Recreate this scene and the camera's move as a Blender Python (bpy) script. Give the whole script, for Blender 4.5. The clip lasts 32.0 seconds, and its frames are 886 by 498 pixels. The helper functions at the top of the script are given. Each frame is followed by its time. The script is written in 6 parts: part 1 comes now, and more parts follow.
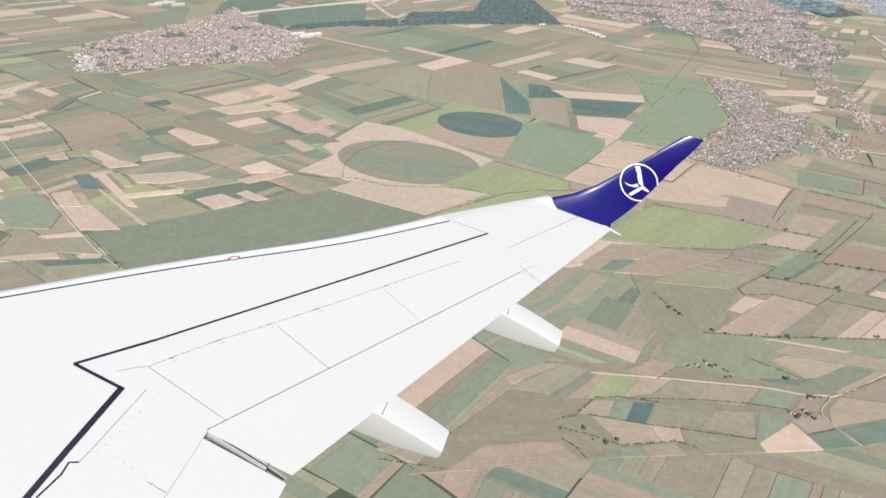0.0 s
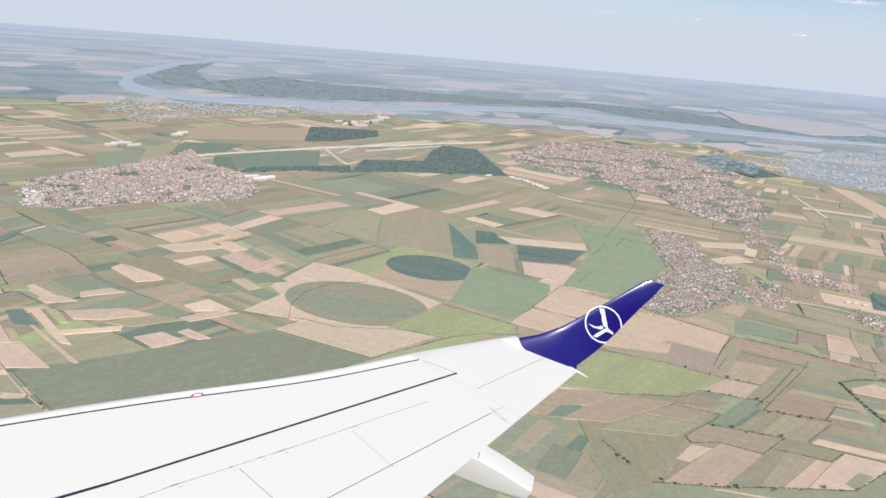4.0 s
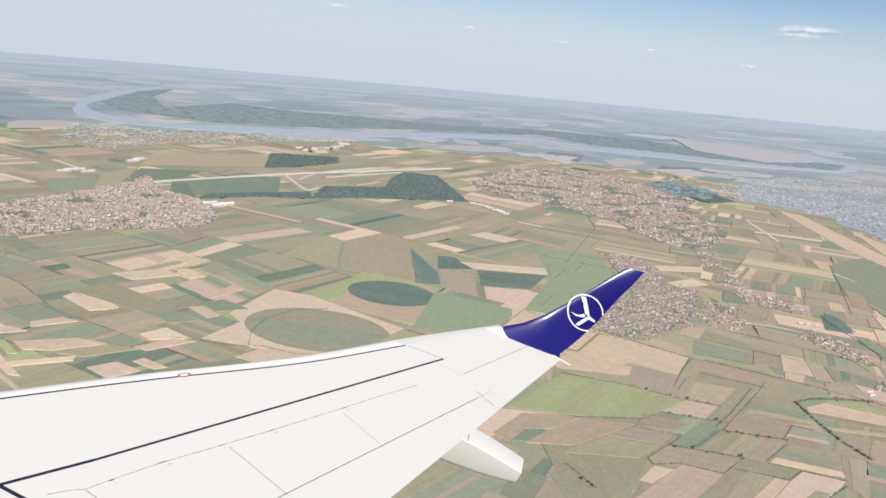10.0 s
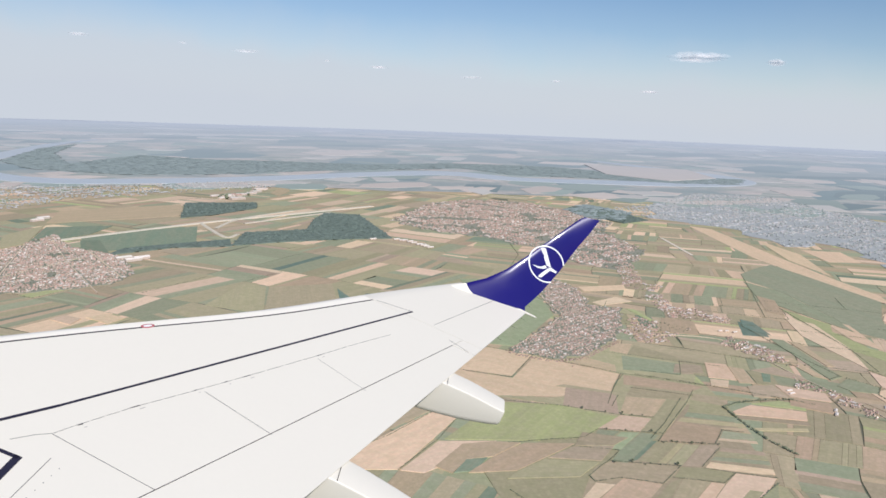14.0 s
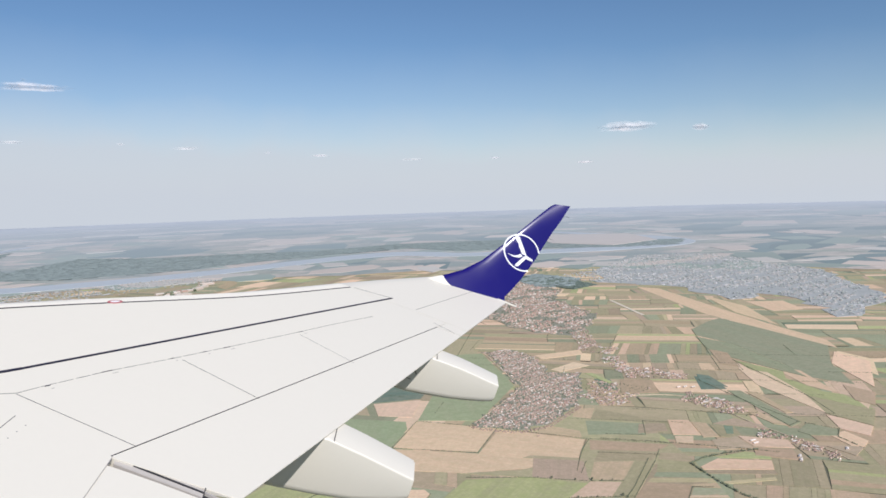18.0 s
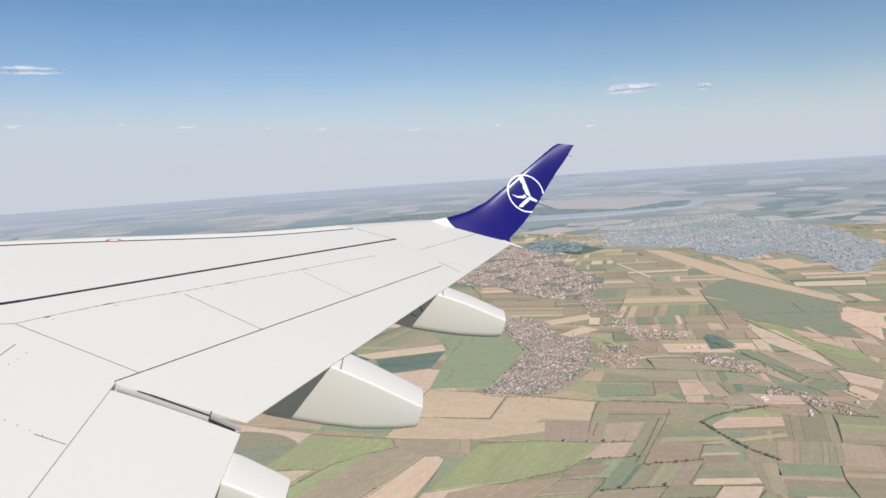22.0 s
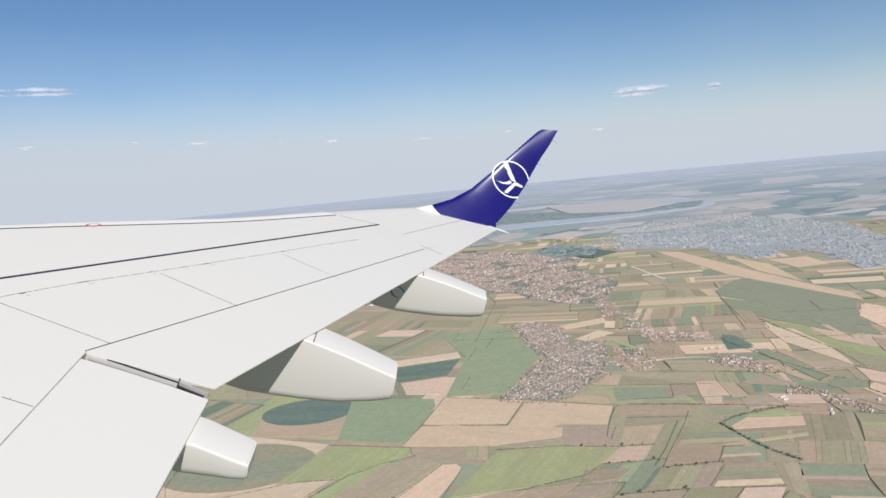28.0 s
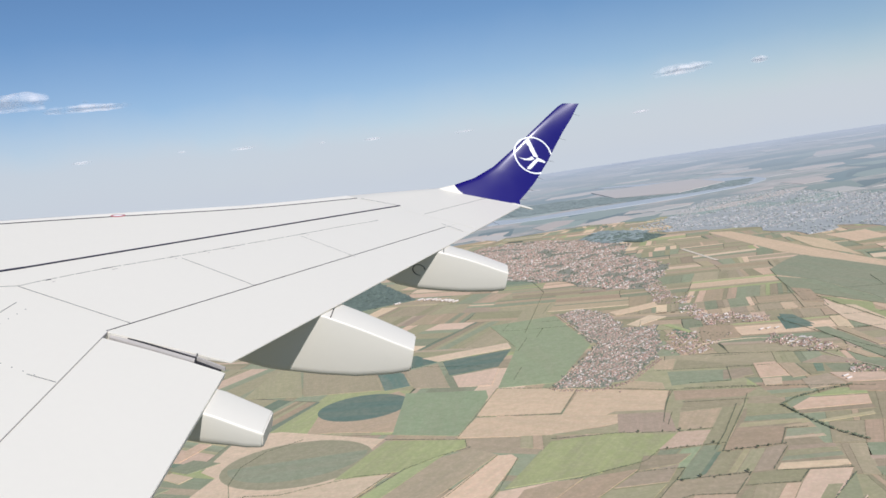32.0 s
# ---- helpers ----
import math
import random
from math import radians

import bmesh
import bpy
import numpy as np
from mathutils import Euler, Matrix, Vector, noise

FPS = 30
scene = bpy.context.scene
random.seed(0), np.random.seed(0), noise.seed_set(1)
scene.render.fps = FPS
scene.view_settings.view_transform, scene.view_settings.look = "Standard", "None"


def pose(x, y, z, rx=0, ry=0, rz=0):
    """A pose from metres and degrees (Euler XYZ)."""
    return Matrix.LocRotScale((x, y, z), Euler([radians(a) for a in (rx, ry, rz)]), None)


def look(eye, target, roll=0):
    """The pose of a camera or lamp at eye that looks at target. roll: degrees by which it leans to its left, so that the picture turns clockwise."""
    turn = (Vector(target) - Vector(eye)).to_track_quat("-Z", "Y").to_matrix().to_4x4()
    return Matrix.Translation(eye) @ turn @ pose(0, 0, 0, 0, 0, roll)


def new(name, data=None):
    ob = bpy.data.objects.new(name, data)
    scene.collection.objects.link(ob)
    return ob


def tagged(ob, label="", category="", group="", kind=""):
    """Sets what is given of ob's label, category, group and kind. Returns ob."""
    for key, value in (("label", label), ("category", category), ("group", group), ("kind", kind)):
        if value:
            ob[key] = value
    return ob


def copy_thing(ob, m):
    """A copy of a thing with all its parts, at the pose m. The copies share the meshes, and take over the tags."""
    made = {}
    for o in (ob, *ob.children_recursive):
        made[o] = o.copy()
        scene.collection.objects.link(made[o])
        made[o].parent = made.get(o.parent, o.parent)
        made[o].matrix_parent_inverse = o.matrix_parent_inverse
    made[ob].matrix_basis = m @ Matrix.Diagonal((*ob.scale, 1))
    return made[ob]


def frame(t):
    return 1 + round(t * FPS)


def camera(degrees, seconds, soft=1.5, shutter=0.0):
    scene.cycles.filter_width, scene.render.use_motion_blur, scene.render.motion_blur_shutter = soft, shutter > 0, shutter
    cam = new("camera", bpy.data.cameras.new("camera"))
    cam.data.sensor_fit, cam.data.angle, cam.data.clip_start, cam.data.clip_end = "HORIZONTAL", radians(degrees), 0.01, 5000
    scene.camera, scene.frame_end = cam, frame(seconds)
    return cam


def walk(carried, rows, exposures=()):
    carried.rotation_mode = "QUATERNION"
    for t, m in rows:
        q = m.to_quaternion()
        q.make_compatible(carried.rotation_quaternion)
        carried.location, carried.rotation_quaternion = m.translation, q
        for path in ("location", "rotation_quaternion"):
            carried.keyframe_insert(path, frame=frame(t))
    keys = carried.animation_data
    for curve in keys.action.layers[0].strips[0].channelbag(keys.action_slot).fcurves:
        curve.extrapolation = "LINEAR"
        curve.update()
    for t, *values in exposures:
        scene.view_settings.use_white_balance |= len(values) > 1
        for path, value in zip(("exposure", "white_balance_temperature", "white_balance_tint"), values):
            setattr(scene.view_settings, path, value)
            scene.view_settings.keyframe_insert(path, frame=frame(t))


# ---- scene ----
from itertools import product
from mathutils.bvhtree import BVHTree

# ---------------------------------------------------------------- camera
cam = camera(63.38, 32.0, soft=1.6)
ROWS = [
    (0.0, pose(1.549, -0.060, 3.398, 62.29, -2.12, 6.51)),
    (0.5, pose(1.535, -0.082, 3.399, 62.97, -1.79, 6.69)),
    (1.0, pose(1.519, 0.033, 3.668, 62.82, -1.96, 6.64)),
    (1.5, pose(1.439, 0.079, 3.699, 62.04, -2.04, 5.80)),
    (2.0, pose(1.460, 0.054, 3.665, 63.23, -2.34, 5.38)),
    (2.5, pose(1.531, -0.015, 3.422, 66.18, -2.83, 5.42)),
    (3.0, pose(1.456, -0.036, 3.288, 69.30, -3.68, 4.56)),
    (3.5, pose(1.377, -0.163, 3.344, 71.60, -4.61, 3.88)),
    (4.0, pose(1.260, -0.102, 3.334, 73.83, -4.66, 2.99)),
    (4.5, pose(1.177, -0.130, 3.349, 74.61, -5.23, 1.84)),
    (6.5, pose(1.060, -0.338, 3.036, 76.30, -5.20, -0.91)),
    (7.0, pose(0.955, -0.346, 2.770, 76.59, -5.73, -1.66)),
    (7.5, pose(0.887, -0.385, 2.612, 77.22, -5.45, -1.54)),
    (8.0, pose(0.806, -0.274, 2.553, 78.19, -4.62, -1.02)),
    (8.5, pose(0.859, -0.228, 2.732, 78.56, -4.84, -0.25)),
    (9.0, pose(0.899, -0.234, 2.756, 77.58, -5.43, -0.19)),
    (9.5, pose(0.953, -0.246, 2.744, 76.70, -4.90, -0.35)),
    (10.0, pose(0.995, -0.258, 2.800, 76.20, -5.05, -0.12)),
    (10.5, pose(0.985, -0.248, 2.839, 75.61, -5.06, -0.60)),
    (11.0, pose(1.049, -0.435, 2.769, 75.26, -4.24, -1.05)),
    (11.5, pose(0.916, -0.405, 2.562, 75.78, -4.10, -2.28)),
    (12.0, pose(0.809, -0.378, 2.402, 76.54, -3.94, -3.28)),
    (12.5, pose(0.715, -0.364, 2.252, 77.46, -3.53, -4.14)),
    (13.0, pose(0.677, -0.363, 2.088, 78.14, -2.87, -4.87)),
    (13.5, pose(0.648, -0.348, 1.893, 78.66, -3.05, -5.86)),
    (14.0, pose(0.581, -0.330, 1.658, 79.55, -2.12, -6.85)),
    (14.5, pose(0.510, -0.313, 1.455, 80.64, -1.39, -7.39)),
    (15.0, pose(0.443, -0.267, 1.241, 81.83, -1.28, -8.19)),
    (15.5, pose(0.385, -0.243, 1.070, 82.92, -0.48, -9.16)),
    (17.5, pose(0.317, -0.228, 0.561, 84.93, 0.65, -11.14)),
    (18.0, pose(0.284, -0.194, 0.422, 85.90, 1.86, -11.29)),
    (18.5, pose(0.258, -0.166, 0.335, 86.49, 1.91, -11.33)),
    (19.0, pose(0.262, -0.129, 0.272, 85.79, 1.84, -11.31)),
    (19.5, pose(0.265, -0.103, 0.176, 84.71, 2.51, -11.16)),
    (20.0, pose(0.240, -0.098, 0.117, 84.45, 3.10, -10.97)),
    (20.5, pose(0.247, -0.093, 0.078, 84.22, 3.72, -10.87)),
    (21.0, pose(0.257, -0.088, 0.065, 83.77, 4.07, -10.94)),
    (21.5, pose(0.290, -0.108, 0.088, 83.63, 4.00, -10.96)),
    (22.0, pose(0.312, -0.116, 0.036, 83.53, 3.88, -10.99)),
    (22.5, pose(0.299, -0.106, -0.070, 83.97, 4.09, -10.77)),
    (23.0, pose(0.291, -0.105, -0.135, 84.55, 3.67, -10.50)),
    (23.5, pose(0.305, -0.117, -0.167, 84.64, 4.09, -10.46)),
    (24.0, pose(0.345, -0.143, -0.157, 84.56, 4.27, -10.34)),
    (24.5, pose(0.396, -0.177, -0.185, 83.86, 3.64, -10.47)),
    (26.5, pose(0.413, -0.191, -0.414, 84.92, 5.50, -10.64)),
    (27.0, pose(0.418, -0.210, -0.331, 85.54, 5.45, -10.64)),
    (27.5, pose(0.542, -0.274, -0.259, 85.07, 5.24, -10.12)),
    (28.0, pose(0.620, -0.308, -0.273, 84.24, 5.60, -10.13)),
    (28.5, pose(0.662, -0.317, -0.365, 83.72, 6.02, -10.26)),
    (29.0, pose(0.665, -0.309, -0.490, 83.60, 7.05, -10.21)),
    (29.5, pose(0.665, -0.319, -0.534, 84.09, 7.52, -9.59)),
    (30.0, pose(0.683, -0.327, -0.551, 84.52, 7.27, -8.82)),
    (30.5, pose(0.724, -0.343, -0.552, 84.75, 7.00, -8.20)),
    (31.0, pose(0.764, -0.345, -0.550, 84.43, 7.22, -7.46)),
    (31.5, pose(0.814, -0.362, -0.546, 83.96, 7.77, -6.83)),
    (32.0, pose(0.872, -0.398, -0.481, 84.08, 8.77, -6.75)),
]
walk(cam, ROWS, exposures=((0, 0.16, 6010, 13), (4, 0.17, 6040, 13), (8, 0.16, 6190, 13), (13, 0.10, 6220, 13), (18, 0.07, 6240, 13), (23, 0.04, 6230, 12.5), (27, 0.04, 6150, 12.5), (32, 0.05, 6150, 12.5)))

# ---------------------------------------------------------------- sky and sun
SUN_FROM = Vector((0.166, -0.79, 0.58)).normalized()
world = bpy.data.worlds.new("sky")
scene.world = world
world.use_nodes = True
wt = world.node_tree
wt.nodes.clear()


def wnode(kind, **values):
    n = wt.nodes.new(kind)
    for k, v in values.items():
        n.inputs[k].default_value = v
    return n


sky = wnode("ShaderNodeTexSky")
sky.sky_type = "NISHITA"
sky.sun_disc = False
sky.sun_elevation = math.asin(SUN_FROM.z)
sky.sun_rotation = math.atan2(SUN_FROM.x, SUN_FROM.y)
sky.altitude = 1200
sky.air_density, sky.dust_density, sky.ozone_density = 1.1, 0.0, 3.0
clear = wnode("ShaderNodeBackground", Strength=0.078)
hazy = wnode("ShaderNodeBackground", Color=(0.572, 0.612, 0.645, 1), Strength=1.0)
deep = wnode("ShaderNodeHueSaturation", Saturation=1.09, Value=1.0)
coord = wnode("ShaderNodeTexCoord")
split = wnode("ShaderNodeSeparateXYZ")
ripple = wnode("ShaderNodeTexNoise", Scale=14.0, Detail=4.0)
lift = wnode("ShaderNodeMath", Value_001=0.05)
lift.operation = "MULTIPLY_ADD"
lift.inputs[1].default_value = 0.035
ramp = wnode("ShaderNodeValToRGB")
ramp.color_ramp.elements[0].position, ramp.color_ramp.elements[0].color = 0.025, (1, 1, 1, 1)
ramp.color_ramp.elements[1].position, ramp.color_ramp.elements[1].color = 0.23, (0, 0, 0, 1)
for at, v in ((0.075, 0.90), (0.105, 0.52), (0.15, 0.16)):
    e = ramp.color_ramp.elements.new(at)
    e.color = (v, v, v, 1)
mixs = wnode("ShaderNodeMixShader")
outw = wnode("ShaderNodeOutputWorld")
wt.links.new(coord.outputs["Generated"], split.inputs[0])
wt.links.new(coord.outputs["Generated"], ripple.inputs["Vector"])
wt.links.new(ripple.outputs["Fac"], lift.inputs[0])
side = wnode("ShaderNodeMath")
side.operation = "MULTIPLY_ADD"
side.inputs[1].default_value = 0.045
wt.links.new(split.outputs["X"], side.inputs[0])
wt.links.new(split.outputs["Z"], side.inputs[2])
wt.links.new(side.outputs[0], lift.inputs[2])
wt.links.new(lift.outputs[0], ramp.inputs[0])
wt.links.new(sky.outputs[0], deep.inputs["Color"])
wt.links.new(deep.outputs[0], clear.inputs["Color"])
wt.links.new(ramp.outputs[0], mixs.inputs[0])
wt.links.new(clear.outputs[0], mixs.inputs[1])
wt.links.new(hazy.outputs[0], mixs.inputs[2])
wt.links.new(mixs.outputs[0], outw.inputs[0])

sun = new("sun", bpy.data.lights.new("sun", "SUN"))
sun.data.energy, sun.data.angle, sun.data.color = 4.2, radians(0.53), (1.0, 0.96, 0.9)
sun.matrix_world = look((0, 0, 0), -SUN_FROM)


# ---------------------------------------------------------------- materials
class Mat:
    def __init__(self, name, rough=0.6, metal=0.0, coat=0.0):
        self.m = bpy.data.materials.new(name)
        self.m.use_nodes = True
        self.t = self.m.node_tree
        self.b = self.t.nodes["Principled BSDF"]
        self.b.inputs["Roughness"].default_value = rough
        self.b.inputs["Metallic"].default_value = metal
        self.b.inputs["Coat Weight"].default_value = coat
        self.pos = self.node("ShaderNodeNewGeometry").outputs["Position"]

    def node(self, kind, **inputs):
        n = self.t.nodes.new(kind)
        for k, v in inputs.items():
            n.inputs[k].default_value = v
        return n

    def link(self, a, b):
        self.t.links.new(a, b)

    def noise(self, scale, detail=4.0, rough=0.55, vec=None):
        n = self.node("ShaderNodeTexNoise", Scale=scale, Detail=detail, Roughness=rough)
        self.link(vec or self.pos, n.inputs["Vector"])
        return n.outputs["Fac"]

    def math(self, op, a, b=None):
        n = self.node("ShaderNodeMath")
        n.operation = op
        for i, v in enumerate((a, b)):
            if v is None:
                continue
            if isinstance(v, (int, float)):
                n.inputs[i].default_value = v
            else:
                self.link(v, n.inputs[i])
        return n.outputs[0]

    def ramp(self, fac, stops):
        n = self.node("ShaderNodeValToRGB")
        el = n.color_ramp.elements
        while len(el) < len(stops):
            el.new(0.5)
        for e, (p, c) in zip(el, stops):
            e.position, e.color = p, (*c, 1)
        self.link(fac, n.inputs[0])
        return n.outputs[0]

    def mix(self, fac, a, b, mode="MIX"):
        n = self.node("ShaderNodeMix")
        n.data_type, n.blend_type = "RGBA", mode
        for sock, v in ((n.inputs[0], fac), (n.inputs[6], a), (n.inputs[7], b)):
            if isinstance(v, (int, float)):
                sock.default_value = v
            elif isinstance(v, tuple):
                sock.default_value = (*v, 1)
            else:
                self.link(v, sock)
        return n.outputs[2]

    def color(self, c):
        if isinstance(c, tuple):
            self.b.inputs["Base Color"].default_value = (*c, 1)
        else:
            self.link(c, self.b.inputs["Base Color"])

    def bump(self, height, strength, distance=0.01):
        n = self.node("ShaderNodeBump", Strength=strength, Distance=distance)
        self.link(height, n.inputs["Height"])
        self.link(n.outputs[0], self.b.inputs["Normal"])

    def random(self):
        """A value that differs from piece to piece, single or joined."""
        o = self.node("ShaderNodeObjectInfo").outputs["Random"]
        i = self.node("ShaderNodeNewGeometry").outputs["Random Per Island"]
        return self.math("FRACT", self.math("ADD", o, i))


def scaled(c, k):
    return tuple(min(1.0, x * k) for x in c)


def paint(name, col, rough=0.38, dirt=0.06, coat=0.0, scale=1.2):
    m = Mat(name, rough, coat=coat)
    big = m.noise(scale, 5)
    fine = m.noise(22.0, 3)
    c = m.mix(m.math("MULTIPLY", big, dirt * 2), col, scaled(col, 0.72))
    c = m.mix(m.math("MULTIPLY", fine, dirt), c, scaled(col, 0.6))
    m.color(c)
    r = m.ramp(big, ((0.3, (rough * 0.8,) * 3), (0.75, (rough * 1.25,) * 3)))
    m.link(r, m.b.inputs["Roughness"])
    m.bump(m.noise(3.0, 2), 0.05, 0.01)
    return m.m


def toward(a, b, k):
    return tuple(p + (q - p) * k for p, q in zip(a, b))


def crop(name, col, spread=0.25, furrow=0.17, weeds=0.5):
    """Farmland seen from above: patchy growth, worn bands and sowing rows along the field, every field a little different."""
    m = Mat(name, 0.95)
    m.b.inputs["Specular IOR Level"].default_value = 0.1
    dry = col[0] > col[1]
    col = (col[0] * (1.065 if dry else 1.03), col[1] * (0.97 if dry else 0.995), col[2] * (0.885 if dry else 0.97))
    patch = m.noise(0.06, 5, 0.6)
    grain = m.noise(1.3, 4, 0.65)
    mottle = m.ramp(m.noise(0.28, 5, 0.65), ((0.42, (0, 0, 0)), (0.68, (1, 1, 1))))
    c = m.mix(patch, scaled(col, 1 - spread), scaled(col, 1 + spread))
    if furrow:
        uv = m.node("ShaderNodeTexCoord").outputs["UV"]
        wild = m.ramp(m.noise(0.045, 7, 0.68), ((0.44, (0, 0, 0)), (0.66, (1, 1, 1))))
        c = m.mix(m.math("MULTIPLY", wild, weeds), c, toward(col, (0.38, 0.335, 0.215) if dry else (0.36, 0.35, 0.25), 0.62))
        for su, sv, lo, hi, k, tone in ((0.012, 0.13, 0.40, 0.62, 3.6, (0.42, 0.35, 0.24)), (0.02, 0.45, 0.42, 0.66, 2.4, (0.31, 0.29, 0.19)), (0.05, 1.5, 0.40, 0.70, 1.8, None)):
            st = m.node("ShaderNodeMapping")
            st.inputs["Scale"].default_value = (su, sv, 1.0)
            m.link(uv, st.inputs["Vector"])
            band = m.ramp(m.noise(1.0, 3, 0.6, st.outputs[0]), ((lo, (0, 0, 0)), (hi, (1, 1, 1))))
            c = m.mix(m.math("MULTIPLY", band, furrow * k), c, toward(col, tone, 0.7) if tone else scaled(col, 0.66))
    c = m.mix(m.math("MULTIPLY", grain, 0.40), c, scaled(col, 0.55))
    lively = m.ramp(m.noise(0.75, 6, 0.75), ((0.45, (0, 0, 0)), (0.72, (1, 1, 1))))
    c = m.mix(m.math("MULTIPLY", lively, 0.30), c, scaled(col, 1.45))
    c = m.mix(m.math("MULTIPLY", mottle, 0.60), c, scaled((col[0] * 0.92, col[1], col[2] * 0.92), 0.76))
    hs = m.node("ShaderNodeHueSaturation", Hue=0.5)
    rnd = m.random()
    m.link(m.math("ADD", m.math("MULTIPLY", rnd, 0.24), 0.94), hs.inputs["Value"])
    m.link(m.math("ADD", m.math("MULTIPLY", m.math("FRACT", m.math("MULTIPLY", rnd, 7.3)), 0.018), 0.491), hs.inputs["Hue"])
    m.link(c, hs.inputs["Color"])
    m.color(hs.outputs[0])
    return m.m


WHITE = paint("white_aircraft_paint", (0.757, 0.712, 0.618), 0.36, 0.06)
GREY_EDGE = paint("bare_leading_edge", (0.84, 0.79, 0.69), 0.4, 0.08)
SLOT_GREY = paint("sealant_grey", (0.47, 0.435, 0.4), 0.9, 0.2)
DARK = paint("dark_rubber_seal", (0.03, 0.03, 0.035), 0.7, 0.1)
SEAM = paint("panel_joint_filler", (0.16, 0.155, 0.15), 0.7, 0.2)
STRIPE = paint("walkway_stripe_paint", (0.022, 0.02, 0.04), 0.55, 0.2)
PURPLE = paint("deep_violet_gloss_paint", (0.006, 0.001, 0.125), 0.34, 0.08, coat=0.25)
PURPLE.node_tree.nodes["Principled BSDF"].inputs["Coat Roughness"].default_value = 0.10
PURPLE.node_tree.nodes["Principled BSDF"].inputs["Specular IOR Level"].default_value = 0.3
EMBLEM = paint("emblem_white", (0.82, 0.82, 0.82), 0.4, 0.03)
RED = paint("warning_red", (0.45, 0.13, 0.14), 0.5, 0.1)

TAN = crop("stubble_tan", (0.83, 0.64, 0.468), 0.06, 0.07, weeds=0.08)
TAN2 = crop("ploughed_brown", (0.57, 0.458, 0.33), 0.12, weeds=0.45)
PINK = crop("bare_soil_pink", (0.77, 0.61, 0.465), 0.06, 0.07, weeds=0.1)
OLIVE = crop("dry_grass_olive", (0.445, 0.425, 0.28), 0.13, weeds=0.6)
GREEN = crop("crop_green", (0.365, 0.393, 0.258), 0.10, weeds=0.4)
LIGHT = crop("crop_light_green", (0.52, 0.55, 0.27), 0.1, weeds=0.4)
DEEP = crop("crop_deep_green", (0.225, 0.29, 0.205), 0.12, weeds=0.3)
TEAL = crop("crop_blue_green", (0.17, 0.25, 0.205), 0.1, weeds=0.15)
BROWN = crop("fallow_brown", (0.485, 0.42, 0.303), 0.15, weeds=0.6)
DUST = crop("dry_grey_soil", (0.52, 0.43, 0.335), 0.12, weeds=0.4)
MEADOW = crop("green_meadow", (0.37, 0.43, 0.26), 0.2, 0.08, weeds=0.55)
PASTURE = crop("rough_pasture", (0.43, 0.44, 0.265), 0.3, 0.12, weeds=0.9)
RIPE = crop("ripening_olive_crop", (0.365, 0.36, 0.25), 0.12, weeds=0.5)
LUSH = crop("thicker_olive_crop", (0.325, 0.345, 0.235), 0.12, weeds=0.35)
STRAW = crop("straw_yellow", (0.57, 0.515, 0.335), 0.1, weeds=0.3)


def ground_material():
    m = Mat("meadow_and_soil", 0.95)
    a = m.noise(0.02, 6, 0.6)
    b = m.noise(0.35, 4)
    c = m.ramp(a, ((0.3, (0.10, 0.125, 0.07)), (0.5, (0.14, 0.145, 0.09)), (0.7, (0.19, 0.165, 0.115))))
    m.color(m.mix(m.math("MULTIPLY", b, 0.45), c, (0.09, 0.105, 0.06)))
    return m.m


def distance_haze(m, c):
    """Backdrop tones: patchy near its inner edge, then distance haze mixed into the colour."""
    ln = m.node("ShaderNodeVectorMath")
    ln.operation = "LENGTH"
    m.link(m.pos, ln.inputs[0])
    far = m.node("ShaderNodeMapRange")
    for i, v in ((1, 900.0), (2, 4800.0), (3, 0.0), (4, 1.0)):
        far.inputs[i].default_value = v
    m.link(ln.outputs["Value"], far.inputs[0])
    haze_tone = m.ramp(far.outputs[0], ((0.0, (0.49, 0.52, 0.53)), (0.35, (0.505, 0.545, 0.57)), (1.0, (0.535, 0.57, 0.605))))
    return m.mix(m.math("POWER", far.outputs[0], 0.46), c, haze_tone)


def distance_material():
    """The backdrop plain: pale fields and blue-green woods, distance haze in their colour."""
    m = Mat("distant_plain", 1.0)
    m.b.inputs["Specular IOR Level"].default_value = 0.0
    mp = m.node("ShaderNodeMapping")
    mp.inputs["Rotation"].default_value = (0, 0, -0.9)
    mp.inputs["Scale"].default_value = (0.012, 0.035, 1)
    m.link(m.pos, mp.inputs["Vector"])
    vor = m.node("ShaderNodeTexVoronoi", Scale=1.0)
    m.link(mp.outputs[0], vor.inputs["Vector"])
    sep = m.node("ShaderNodeSeparateColor")
    m.link(vor.outputs["Color"], sep.inputs[0])
    c = m.ramp(sep.outputs[0], ((0.0, (0.34, 0.365, 0.295)), (0.3, (0.43, 0.425, 0.36)), (0.55, (0.50, 0.46, 0.39)), (0.82, (0.62, 0.525, 0.45)), (1.0, (0.40, 0.41, 0.345))))
    fine = m.ramp(m.noise(0.03, 6, 0.7), ((0.35, (0.72, 0.72, 0.72)), (0.7, (1.25, 1.25, 1.25))))
    c = m.mix(0.8, c, fine, "MULTIPLY")
    woods = m.ramp(m.noise(0.0030, 8, 0.7), ((0.47, (0, 0, 0)), (0.54, (1, 1, 1))))
    c = m.mix(m.math("MULTIPLY", woods, 0.8), c, (0.25, 0.305, 0.285))
    m.color(distance_haze(m, c))
    return m.m


